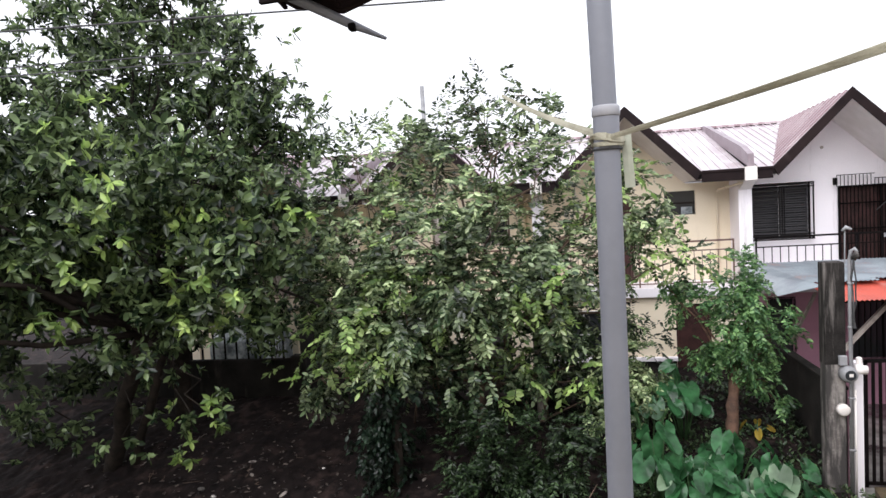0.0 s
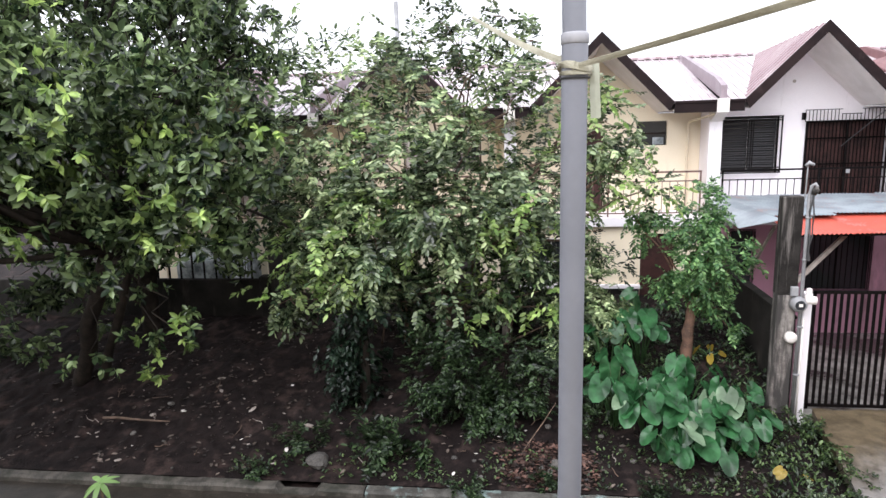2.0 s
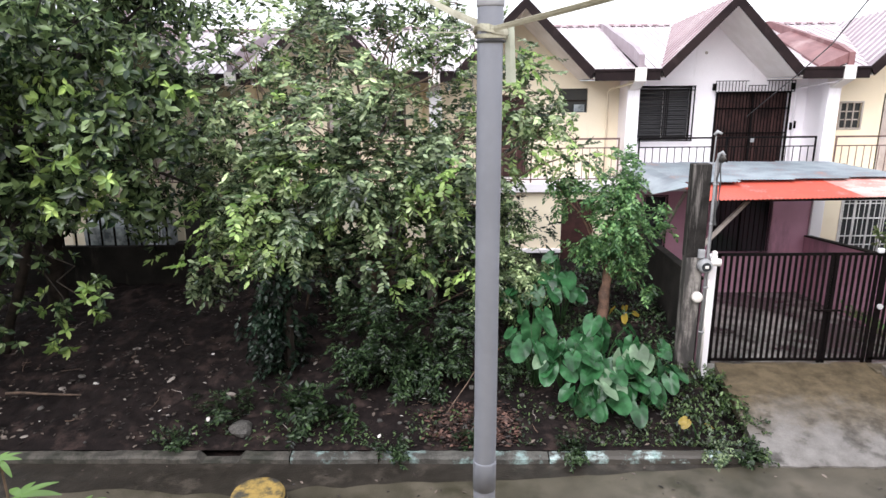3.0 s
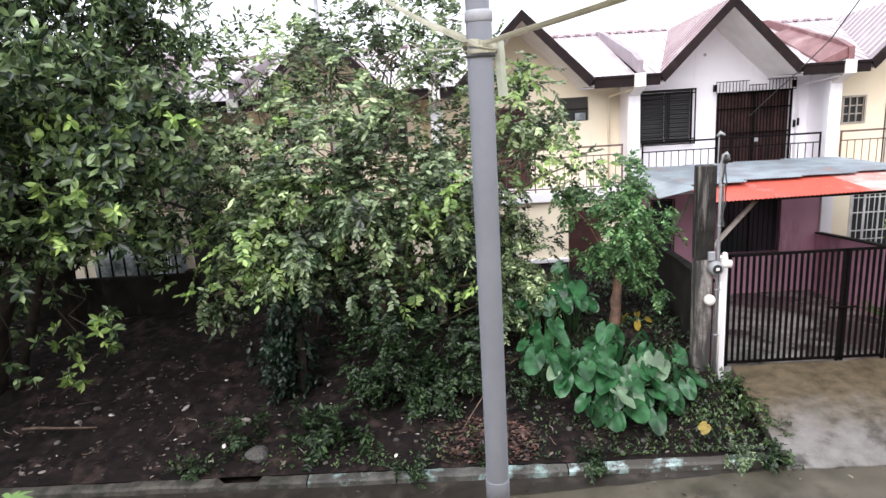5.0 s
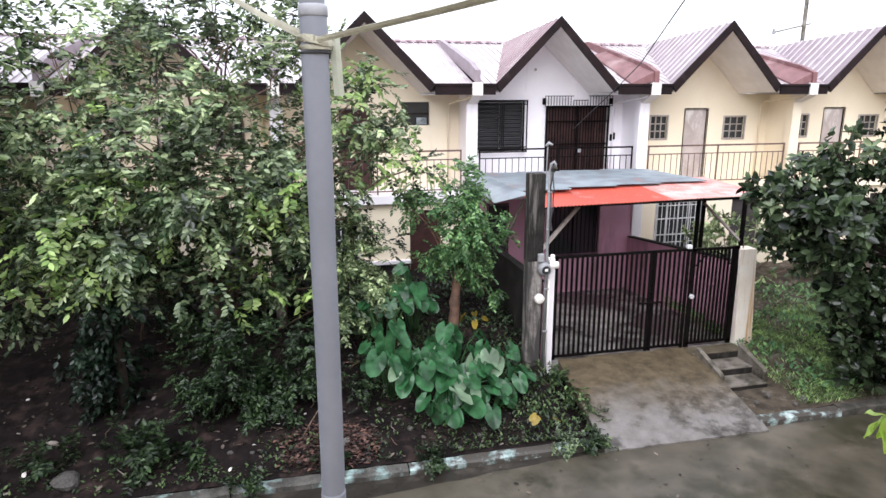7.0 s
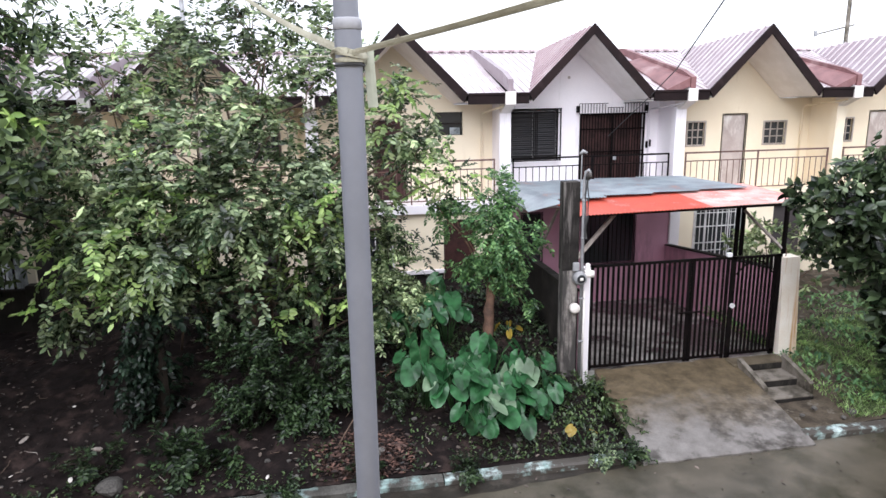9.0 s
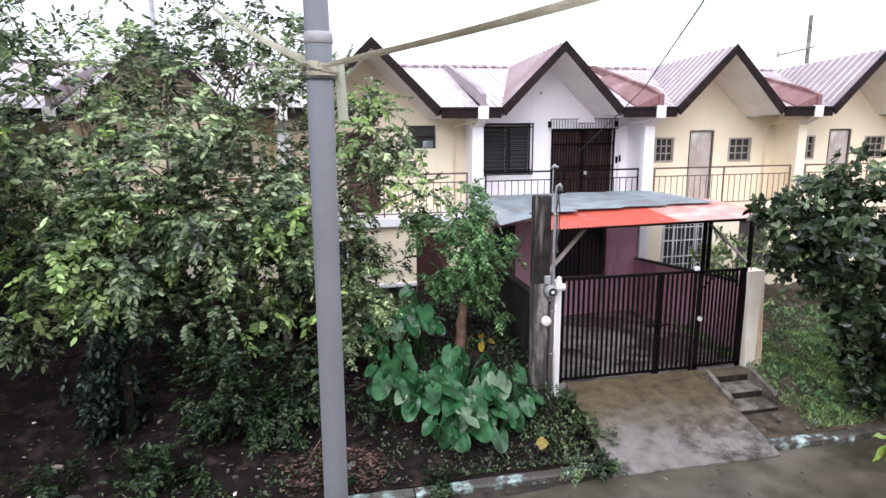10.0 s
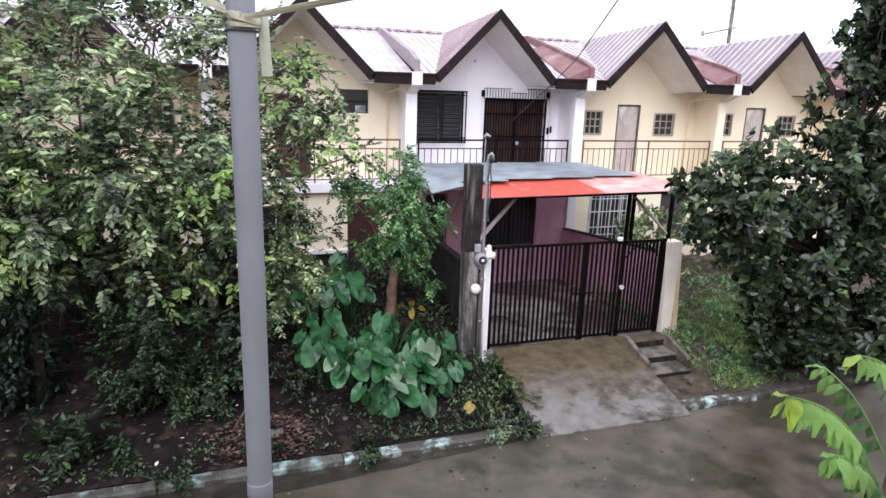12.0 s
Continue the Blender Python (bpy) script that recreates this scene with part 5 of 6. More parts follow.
part("trunk", tube(wander((11.3, 9.5, 0.0), (11.1, 9.3, 3.8), 6, 0.08, rnd), [0.17, 0.15, 0.14, 0.13, 0.12, 0.1, 0.09], 10), M["bark_dark"], tree, smooth=True)
limbs(rnd, tree, M["bark_dark"], (11.1, 9.3, 2.6), [(b[0], b[1], b[2]) for b in RB], 0.06, 0.014)
twigs(rng, tree, M["bark_dark"], RB, 5)
foliage("crown", rng, RB, 175, 0.20, L["deep"], tree, ratio=0.56, kind="rosette", inner=0.35, bunch=6)
foliage("young_leaves", rng, RB[:4], 60, 0.17, L["mid"], tree, ratio=0.5, label="paler leaves at the branch tips", kind="rosette", inner=0.8, bunch=3)

# creeper column and shrubs under the crown
rnd = random.Random(3)
cr = thing("creeper_column", (-3.15, 10.6, 0.4), "dead stump hidden under dark hanging creepers", "creeper")
part("stump", tube([(-3.15, 10.7, 0.2), (-3.1, 10.7, 2.4)], [0.12, 0.07], 8), M["bark_dark"], cr)
foliage("creeper", rng, [(-3.08, 10.6, 2.35, 0.5), (-3.15, 10.55, 1.85, 0.5), (-3.18, 10.5, 1.35, 0.48), (-3.23, 10.5, 0.85, 0.34)], 260, 0.105, L["ivy"], cr, ratio=0.58, droop=1.2, inner=0.2, ragged=0.9)
for blobs, label, leaf, tag in (
        ([(-1.13, 10.3, 1.35, 0.65), (-0.45, 10.3, 1.55, 0.55), (-1.7, 10.2, 1.25, 0.55), (-0.75, 10.0, 0.85, 0.6), (-1.35, 9.9, 0.75, 0.5), (-0.1, 10.3, 1.0, 0.45), (-1.5, 10.5, 1.8, 0.4), (0.1, 10.5, 1.5, 0.35)], "dense dark shrub with small glossy leaves", 0.085, "shrub"),
        ([(-2.5, 9.25, 0.42, 0.32), (-2.0, 9.2, 0.40, 0.28), (-1.75, 9.25, 0.42, 0.24), (-2.8, 9.4, 0.4, 0.24)], "low fern-like clump beside the kerb", 0.11, "fern"),
        ([(-4.0, 9.3, 0.35, 0.3), (-3.6, 9.4, 0.4, 0.3)], "low weed clump on the bank", 0.08, "shrub"),
        ([(-2.6, 13.2, 1.6, 0.7), (-1.3, 13.4, 1.5, 0.6), (-0.2, 13.2, 1.5, 0.6), (0.9, 13.4, 1.5, 0.6)], "undergrowth in the shade of the tree", 0.10, "shrub"),
        ([(0.9, 11.0, 0.95, 0.4), (1.3, 10.6, 0.8, 0.35), (0.7, 10.2, 0.6, 0.3)], "small-leaved weeds on the bank", 0.06, "shrub"),
        ([(0.95, 11.8, 1.9, 0.5), (0.75, 11.8, 2.6, 0.5), (1.25, 11.9, 1.4, 0.4), (0.9, 11.7, 3.1, 0.28), (1.5, 12.0, 2.2, 0.4), (0.5, 11.6, 1.4, 0.4)], "light green sapling in the undergrowth", 0.09, "sapling")):
    c = blobs[0]
    s = thing(tag, (c[0], c[1], bank_height(c[0], c[1])), label, "shrub")
    limbs(rnd, s, M["bark_dark"], (c[0], c[1], bank_height(c[0], c[1]) - 0.05), [(b[0], b[1], b[2]) for b in blobs], 0.018, 0.006, name="stem", crook=0.06)
    # all but the sapling take the leaf darkened for canopy shade
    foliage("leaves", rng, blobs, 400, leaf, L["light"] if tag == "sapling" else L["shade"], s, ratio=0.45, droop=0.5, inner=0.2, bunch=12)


sh = thing("shrub", (11.4, 14.8, 0.3), "pale green leafy shrub behind the carport wall", "shrub")
SB = [(10.5, 14.8, 1.9, 0.45), (11.3, 14.9, 2.1, 0.5), (12.2, 14.8, 1.8, 0.6), (13.2, 14.6, 1.6, 0.7), (11.6, 14.6, 1.2, 0.6), (10.6, 14.4, 1.1, 0.5), (14.4, 14.2, 1.4, 0.8)]
limbs(rnd, sh, M["bark"], (11.6, 14.8, 0.3), [(b[0], b[1], b[2]) for b in SB], 0.025, 0.008, name="stem", crook=0.06)
foliage("leaves", rng, SB, 150, 0.17, L["light"], sh, ratio=0.5, kind="rosette", inner=0.2)


# taro plants
def taro_leaf(parent, base, tip, size, face, mat, rnd):
    """A heart-shaped leaf on a bent stalk: its blade hangs from the stalk's end."""
    base, tip = Vector(base), Vector(tip)
    mid = base.lerp(tip, 0.55) + Vector((0, 0, 0.22 * (tip - base).length))
    part("stalk", tube([base, base.lerp(mid, 0.5) + Vector((0, 0, 0.04)), mid, tip], [0.014, 0.012, 0.010, 0.007], 6), L["feather"], parent, smooth=True)
    along = Vector(face).normalized()
    side = along.cross(Vector((0, 0, 1))).normalized()
    turn, fold, ruffle = rnd.uniform(-0.8, 0.8), rnd.choice((0.06, 0.16, 0.28, 0.40)), rnd.uniform(0, 6)
    side = (side * math.cos(turn) + side.cross(along) * math.sin(turn)).normalized()
    up = side.cross(along)
    bm = bmesh.new()
    n = 20
    centre = bm.verts.new(tip + along * 0.16 * size - up * 0.03 * size)
    rim = []
    for i in range(n):
        a = 2 * math.pi * i / n
        r = 0.5 * (1 + 0.08 * math.cos(a * 2)) * (1 + 0.40 * max(0.0, math.cos(a)) ** 4)
        if abs(a - math.pi) < 0.2:
            r *= 0.22
        u, v = math.cos(a) * r + 0.22, math.sin(a) * r * 0.92
        wave = 0.035 * math.sin(a * 5 + ruffle) - 0.30 * v * v + fold * abs(v) - 0.20 * max(0, u) ** 2
        rim.append(bm.verts.new(tip + (along * u + side * v + up * wave) * size))
    half = [bm.verts.new(centre.co.lerp(q.co, 0.5) + up * (0.035 if k % 2 else -0.012) * size) for k, q in enumerate(rim)]
    for i in range(n):
        j = (i + 1) % n
        bm.faces.new((centre, half[i], half[j])), bm.faces.new((half[i], rim[i], rim[j], half[j]))
    part("leaf", bm, mat, parent, smooth=True)


def taro(cx, cy, count, spread, height, seed, label):
    r = random.Random(seed)
    z = bank_height(cx, cy)
    t = thing("taro_plant", (cx, cy, z), label, "taro plant", group="taro plants")
    for i in range(int(count * 1.35)):
        a = r.uniform(0, 2 * math.pi)
        d = spread * r.uniform(0.25, 1.0)
        h = height * r.uniform(0.55, 1.05) * (1.1 - 0.35 * d / spread)
        tip = (cx + math.cos(a) * d, cy + math.sin(a) * d * 0.8, z + h)
        face = (math.cos(a) * 0.7 + r.uniform(-0.5, 0.5), math.sin(a) * 0.5 - 0.7, r.uniform(-0.95, 0.05))
        mat = L["taro_pale"] if r.random() < 0.07 else L["taro"]
        taro_leaf(t, (cx + math.cos(a) * 0.06, cy + math.sin(a) * 0.06, z - 0.03), tip, r.uniform(0.20, 0.43), face, mat, r)


taro(1.35, 10.3, 14, 0.6, 1.15, 11, "taro plant with broad heart-shaped leaves on the bank")
taro(1.85, 10.0, 16, 0.6, 1.0, 1, "taro plant with broad heart-shaped leaves on the bank")
taro(2.5, 9.8, 18, 0.65, 0.85, 2, "taro plant with broad heart-shaped leaves on the bank")
taro(3.2, 10.2, 17, 0.62, 0.85, 3, "taro plant with broad heart-shaped leaves on the bank")
taro(2.7, 10.9, 14, 0.6, 0.9, 4, "taro plant with broad heart-shaped leaves on the bank")
taro(2.2, 9.35, 12, 0.5, 0.62, 8, "taro plant with broad heart-shaped leaves on the bank")
taro(3.0, 9.45, 9, 0.45, 0.6, 9, "taro plant with broad heart-shaped leaves on the bank")
taro(1.4, 11.5, 14, 0.7, 1.5, 10, "taro plant in the shade of the feathery tree")
taro(1.7, 12.6, 11, 0.6, 1.0, 5, "taro plant in the shade of the feathery tree")
taro(2.1, 12.2, 12, 0.6, 1.4, 6, "taro plant in the shade of the feathery tree")
taro(0.9, 13.0, 7, 0.5, 0.9, 7, "taro plant in the shade of the feathery tree")

def fading_taro(cx, cy, count, seed):
    r = random.Random(seed)
    z = bank_height(cx, cy)
    t = thing("taro_plant", (cx, cy, z), "withering taro plant with yellow leaves", "taro plant", group="taro plants")
    for i in range(count):
        a = r.uniform(0, 6.28)
        taro_leaf(t, (cx, cy, z - 0.02), (cx + 0.2 * math.cos(a), cy + 0.2 * math.sin(a), z + r.uniform(0.15, 0.4)), r.uniform(0.11, 0.19), (math.cos(a), math.sin(a) - 0.4, r.uniform(-1.0, -0.2)), L["yellow"], r)


fading_taro(3.45, 12.3, 4, 31)
fading_taro(3.75, 8.85, 3, 32)


# weeds, grass and litter
def scatter(name, n, area, size, mat, label, category, seed, stand=0.0, ratio=0.45, lift=0.015, only=None):
    r = np.random.default_rng(seed)
    x0, x1, y0, y1 = area
    b, a, u = [], [], []
    while len(b) < n:
        x, y = r.uniform(x0, x1), r.uniform(y0, y1)
        if only and not only(x, y, r):
            continue
        ang = r.uniform(0, 6.28)
        b.append((x, y, bank_height(x, y) + lift))
        a.append((math.cos(ang), math.sin(ang), stand + r.uniform(-0.1, 0.25)))
        u.append((r.normal() * 0.3, r.normal() * 0.3, 1.0))
    s = size * (0.5 + r.random(n))
    ob = new(name, leaf_mesh(name, np.array(b), np.array(a), np.array(u), s, s * ratio, mat))
    return tagged(ob, label, category, kind="stuff")


patchy = lambda f, c: (lambda x, y, r: noise.noise((x * f, y * f, c)) + r.normal() * 0.15 > 0.05)
scatter("leaf_litter", 1500, (-11, 4.2, 8.7, 14), 0.085, L["litter"], "fallen brown and pale leaves on damp soil", "leaf litter", 1, only=patchy(0.9, 0.2))
scatter("leaf_litter", 1100, (-0.6, 1.0, 8.68, 9.8), 0.085, L["red_litter"], "reddish dead leaves and rubbish by the kerb", "leaf litter", 2, stand=0.15, only=lambda x, y, r: math.hypot((x - 0.2) / 0.75, (y - 9.15) / 0.5) + r.normal() * 0.25 < 1)
scatter("weeds", 3600, (0.2, 4.25, 8.65, 12.6), 0.055, L["weed"], "small creeping weeds on the bank", "weeds", 3, stand=0.7, ratio=0.5, lift=0.03, only=lambda x, y, r: noise.noise((x * 1.3, y * 1.3, 5)) + 0.10 * (x - 2.6) + r.normal() * 0.12 > 0.06)
scatter("weeds", 800, (3.3, 4.6, 8.55, 10.7), 0.07, L["weed"], "tangled weeds beside the ramp", "weeds", 8, stand=1.1, ratio=0.5, lift=0.08)
scatter("weeds", 2200, (2.0, 4.3, 10.7, 15.0), 0.085, L["shade"], "low weeds along the boundary wall", "weeds", 21, stand=0.8, ratio=0.5, lift=0.10)
scatter("weeds", 500, (-5.0, 0.8, 8.66, 9.5), 0.06, L["weed"], "sparse weeds on the bank behind the kerb", "weeds", 22, stand=0.6, ratio=0.5, lift=0.03, only=patchy(1.2, 7.0))
scatter("grass", 30000, (8.7, 16, 8.75, 13.5), 0.085, L["grass"], "short green grass on the verge", "grass", 4, stand=1.2, ratio=0.14, only=lambda x, y, r: noise.noise((x * 0.8, y * 0.8, 9)) + r.normal() * 0.25 > -0.06 + 0.5 * max(0, 9.1 - y))
scatter("weeds", 2600, (8.75, 15, 9.0, 14), 0.11, L["feather"], "leafy weeds on the verge", "weeds", 6, stand=0.9, ratio=0.45, lift=0.1, only=patchy(0.7, 3.0))

# ---- camera side: grey pipe with strap, near plants ----
pp = thing("pipe_pole", (0.05, 1.79, 0), "tall grey PVC pipe pole with a strap tied round it", "pole")
part("pipe", tube([(0.03, 1.80, -0.05), (0.045, 1.79, 4.45), (0.046, 1.79, 4.46), (0.053, 1.79, 5.836), (0.053, 1.79, 5.84)], [0.0365] * 5, 24), M["pvc"], pp, smooth=True)
part("coupling", tube([(0.044, 1.79, 4.30), (0.045, 1.79, 4.40), (0.045, 1.79, 4.405)], [0.0385, 0.0385, 0.037], 24), M["pvc"], pp, smooth=True)
part("pipe", tube([(0.052, 1.79, 5.80), (0.052, 1.79, 5.802), (0.036, 1.79, 6.898), (0.036, 1.79, 6.9)], [0.0335] * 4, 24), M["pvc"], pp, smooth=True)
part("joint_ring", tube([(0.045, 1.79, 4.397), (0.045, 1.79, 4.403)], [0.0372, 0.0372], 24), M["wire"], pp)
part("collar", tube([(0.053, 1.79, 5.812), (0.053, 1.79, 5.815), (0.053, 1.79, 5.838), (0.053, 1.79, 5.843)], [0.0370, 0.0392, 0.0390, 0.035], 24), M["pvc_pale"], pp, smooth=True)


def strap(pts, w, parent, name="strap", mat=None, taper=(1.0, 1.0), twist=0.5):
    """A flat twisted strap along pts."""
    bm = bmesh.new()
    pts = [Vector(p) for p in pts]
    n = len(pts)
    rings = []
    for i, p in enumerate(pts):
        t = (pts[min(i + 1, n - 1)] - pts[max(i - 1, 0)]).normalized()
        s = t.cross(Vector((0, 1, 0.2))).normalized()
        u = t.cross(s)
        tw = twist * math.sin(i * 0.35)
        wide = w * (taper[0] + (taper[1] - taper[0]) * i / (n - 1))
        s2, u2 = s * math.cos(tw) + u * math.sin(tw), u * math.cos(tw) - s * math.sin(tw)
        rings.append([bm.verts.new(p + s2 * a * wide + u2 * b * w * 0.14) for a, b in ((-0.5, -0.5), (0, -0.8), (0.5, -0.5), (0.5, 0.5), (0, 0.8), (-0.5, 0.5))])
    for a, b in zip(rings, rings[1:]):
        for k in range(6):
            bm.faces.new((a[k], a[(k + 1) % 6], b[(k + 1) % 6], b[k]))
    bm.faces.new(rings[0][::-1]), bm.faces.new(rings[-1])
    return part(name, bm, mat or M["rope"], parent)


st = thing("tied_strap", (0.05, 1.74, 5.75), "yellowed nylon strap knotted round the pipe and pulled both ways", "strap")
ring = [(0.056 + 0.043 * math.cos(a), 1.79 + 0.043 * math.sin(a), 5.752 + 0.006 * math.sin(a * 2)) for a in [2 * math.pi * k / 16 for k in range(17)]]
strap(ring, 0.02, st)
strap([(0.056 + 0.042 * math.cos(a), 1.79 + 0.042 * math.sin(a), 5.735) for a in [2 * math.pi * k / 16 for k in range(17)]], 0.012, st)
strap([(0.06 + 0.94 * f, 1.745 - 0.36 * f, 5.752 + 0.228 * f - 0.010 * math.sin(math.pi * f)) for f in [k / 14 for k in range(15)]], 0.019, st, taper=(0.75, 1.6), twist=0.45)
strap([(0.05 - 0.32 * f, 1.745 + 0.55 * f, 5.752 + 0.225 * f - 0.012 * math.sin(math.pi * f)) for f in [k / 10 for k in range(11)]], 0.018, st, taper=(1.25, 0.6), twist=0.3)
strap([(0.05 - 0.16 * f, 1.80 + 0.05 * f, 5.748 + 0.004 * f) for f in [k / 6 for k in range(7)]], 0.003, st, "cord")
strap([(0.106 + 0.001 * k, 1.80, 5.765 - 0.022 * k) for k in range(8)], 0.028, st, "loose_end", M["tape"], twist=0.0)
part("wire_tie", tube([(0.054 + 0.039 * math.cos(a), 1.79 + 0.039 * math.sin(a), 5.722) for a in [2 * math.pi * k / 20 for k in range(21)]], [0.0035] * 21, 6), M["wire"], st)

# own side of the street: unseen wall added to block low sky, with a ragged roof sheet sticking out
solo("wall_street_side", box(-32, 32, -1.6, -1.45, -0.06, 7.3), M["cream"], "plain unseen wall added behind the viewer, lengthened to block low sky", "wall", kind="structure")
ev = thing("roof_overhang", (-0.9, -1.4, 7.0), "ragged brown roofing sheet on a pipe sticking out overhead", "roof sheet")
part("sheet", prism([(-1.02, 1.96, 6.34), (-0.93, 2.02, 6.285), (-0.76, 2.02, 6.25), (-0.52, 1.98, 6.31), (-0.35, -1.45, 7.25), (-1.5, -1.45, 7.25)], (0, 0, 0.012)), M["fascia"], ev)
for k in range(5):
    f = 0.1 + 0.2 * k
    part("rib", bar((-1.0 + 0.46 * f, 2.0, 6.275 + 0.03 * abs(f - 0.5)), (-1.45 + 1.05 * f, -1.4, 7.24), 0.012), M["fascia"], ev)
part("lath", bar((-1.0, 1.9, 6.285), (-0.5, 1.9, 6.30), 0.02), M["fascia"], ev)
part("pipe", tube([(-1.9, -1.45, 7.2), (-0.98, 1.9, 6.335), (-0.74, 2.02, 6.215), (-0.63, 2.06, 6.165)], [0.02, 0.02, 0.016, 0.006], 8), M["pvc"], ev, smooth=True)
part("clip", box(-0.745, -0.72, 2.0, 2.03, 6.19, 6.215, 0.004), M["black"], ev)


# plants close to the balcony
def frond(rng, base, tip, pairs, leaf, sag):
    """Leaflets in pairs along a bent stalk. Gives the stalk's points and leaf arrays."""
    base, tip = np.array(base), np.array(tip)
    pts, B, A, U = [], [], [], []
    side = np.cross(tip - base, (0, 0, 1.0))
    side /= np.linalg.norm(side)
    for k in range(pairs + 1):
        f = k / pairs
        p = base + (tip - base) * f + np.array((0, 0, sag * math.sin(math.pi * f)))
        pts.append(p)
        if k > 0:
            t = (tip - base) / np.linalg.norm(tip - base) * (1 - 0.2 * f) + np.array((0, 0, -0.5 * f * sag * 4))
            for s in (-1, 1):
                B.append(p)
                A.append(t * 0.55 + side * s * 0.5 + np.array((0, 0, -1.0)) + rng.normal(size=3) * 0.12)
                U.append(np.array((0, -0.5, 1.0)) + side * s * 0.5 + rng.normal(size=3) * 0.15)
    B.append(pts[-1]), A.append((tip - base) + np.array((0, 0, -0.3))), U.append(np.array((0, 0, 1.0)))
    n = len(B)
    return pts, np.array(B), np.array(A), np.array(U), leaf * (0.75 + 0.4 * rng.random(n))


def near_leaf(parent, base, along, up, length, width, mat, curl=0.25, wave=0.0):
    """A smooth oval leaf, folded along its midrib and bent down towards the tip."""
    along = Vector(along).normalized()
    side = along.cross(Vector(up)).normalized()
    up = side.cross(along)
    bm = bmesh.new()
    rows = []
    n = 9
    for i in range(n + 1):
        f = i / n
        w = 0.5 * width * math.sin(math.pi * min(1.0, f * 0.94 + 0.03)) ** 0.75 * (1.0 - 0.25 * f)
        c = Vector(base) + along * (length * f) - up * (curl * length * f * f)
        rows.append([bm.verts.new(c + side * (k * w / 2) + up * (0.16 * abs(k) * w * 0.5 + wave * 0.05 * length * math.sin(f * 9 + k))) for k in (-2, -1, 0, 1, 2)])
    for a, b in zip(rows, rows[1:]):
        for k in range(4):
            bm.faces.new((a[k], a[k + 1], b[k + 1], b[k]))
    return part("leaf", bm, mat, parent, smooth=True)


rng = np.random.default_rng(5)
sap = thing("sapling", (2.5, 1.6, -0.05), "slender sapling with bright lime-green compound leaves", "sapling")
part("stem", tube(wander((2.52, 1.62, -0.06), (2.46, 1.55, 4.42), 8, 0.06, rnd), [0.03, 0.028, 0.026, 0.024, 0.022, 0.018, 0.015, 0.012, 0.008], 8), M["bark"], sap, smooth=True)
for base, tip, pairs, leaf, sag in (((2.46, 1.52, 3.98), (1.80, 1.50, 4.60), 28, 0.105, 0.13), ((2.48, 1.50, 3.88), (2.02, 1.46, 4.36), 22, 0.105, 0.10), ((2.50, 1.55, 4.45), (2.10, 1.50, 4.72), 9, 0.10, 0.05), ((2.44, 1.50, 3.86), (2.02, 1.44, 4.14), 12, 0.10, 0.05),
                                    ((2.46, 1.55, 4.1), (2.75, 1.5, 4.4), 8, 0.10, 0.04), ((2.45, 1.56, 4.2), (2.45, 1.9, 4.45), 7, 0.10, 0.05), ((2.44, 1.5, 3.7), (2.05, 1.45, 3.86), 10, 0.10, 0.05)):
    pts, b, a, u, s = frond(rng, base, tip, pairs, leaf, sag)
    fr = part("frond", tube([Vector(p) for p in pts], [0.004] * len(pts), 5), L["lime"], sap)
    for k, (q, w, e, z) in enumerate(zip(b, a, u, s)):
        f = k / len(b)
        # deeper green on the lower fronds and towards each frond's base
        near_leaf(fr, q, w, e, z, z * 0.46, L["lime_tip"] if f > 0.85 and tip[2] > 4.5 else L["lime"] if f > 0.4 and tip[2] > 4.2 else L["lime_deep"], 0.22, 1.0)

cass = thing("sapling", (-1.75, 2.1, -0.05), "thin-stemmed plant with palmate lime-green leaves", "sapling")
for tx, ty, tz, size in ((-1.83, 2.08, 4.21, 0.085), (-1.76, 2.06, 4.06, 0.13), (-1.55, 2.1, 3.98, 0.11), (-1.95, 2.0, 3.96, 0.12)):
    stem = part("stem", tube(wander((-1.75, 2.1, -0.06), (tx, ty, tz), 7, 0.05, rnd), [0.016, 0.015, 0.013, 0.012, 0.01, 0.008, 0.006, 0.005], 6), M["bark"], cass)
    for k in range(8):
        ang = k * 2 * math.pi / 8 + 0.2
        near_leaf(stem, (tx, ty, tz), (math.cos(ang), math.sin(ang), 0.25 - 0.5 * (math.sin(ang) < 0)), (0, -0.2, 1.0), size * rnd.uniform(0.8, 1.1), size * 0.30, L["lime"], 0.4)

# drum standing on the road beside the kerb
dr = thing("drum", (-2.72, 7.22, 0.0), "low yellow-painted cut drum with a grimy dark band", "drum")
part("body", tube([(-2.72, 7.22, z) for z in (0.0, 0.02, 0.14, 0.16, 0.18, 0.31, 0.33)], [0.34, 0.36, 0.36, 0.38, 0.36, 0.36, 0.34], 28), M["yellow_post"], dr, smooth=True)
part("band", tube([(-2.72, 7.22, 0.22), (-2.72, 7.22, 0.28)], [0.372, 0.372], 28), M["dark_wall"], dr, smooth=True)
part("lid", tube([(-2.72, 7.22, 0.33), (-2.72, 7.22, 0.35), (-2.72, 7.22, 0.355)], [0.345, 0.34, 0.28], 28), M["yellow_post"], dr, "mossy yellow lid", True)

# overhead cables, masts and what stands far off
cb = [((-16, 6.4, 8.35), (-1.3, 7.5, 7.98), 12), ((-16, 7.0, 8.0), (-4.0, 7.5, 7.57), 9), ((-16, 7.2, 8.15), (-4.4, 7.6, 7.72), 9)]
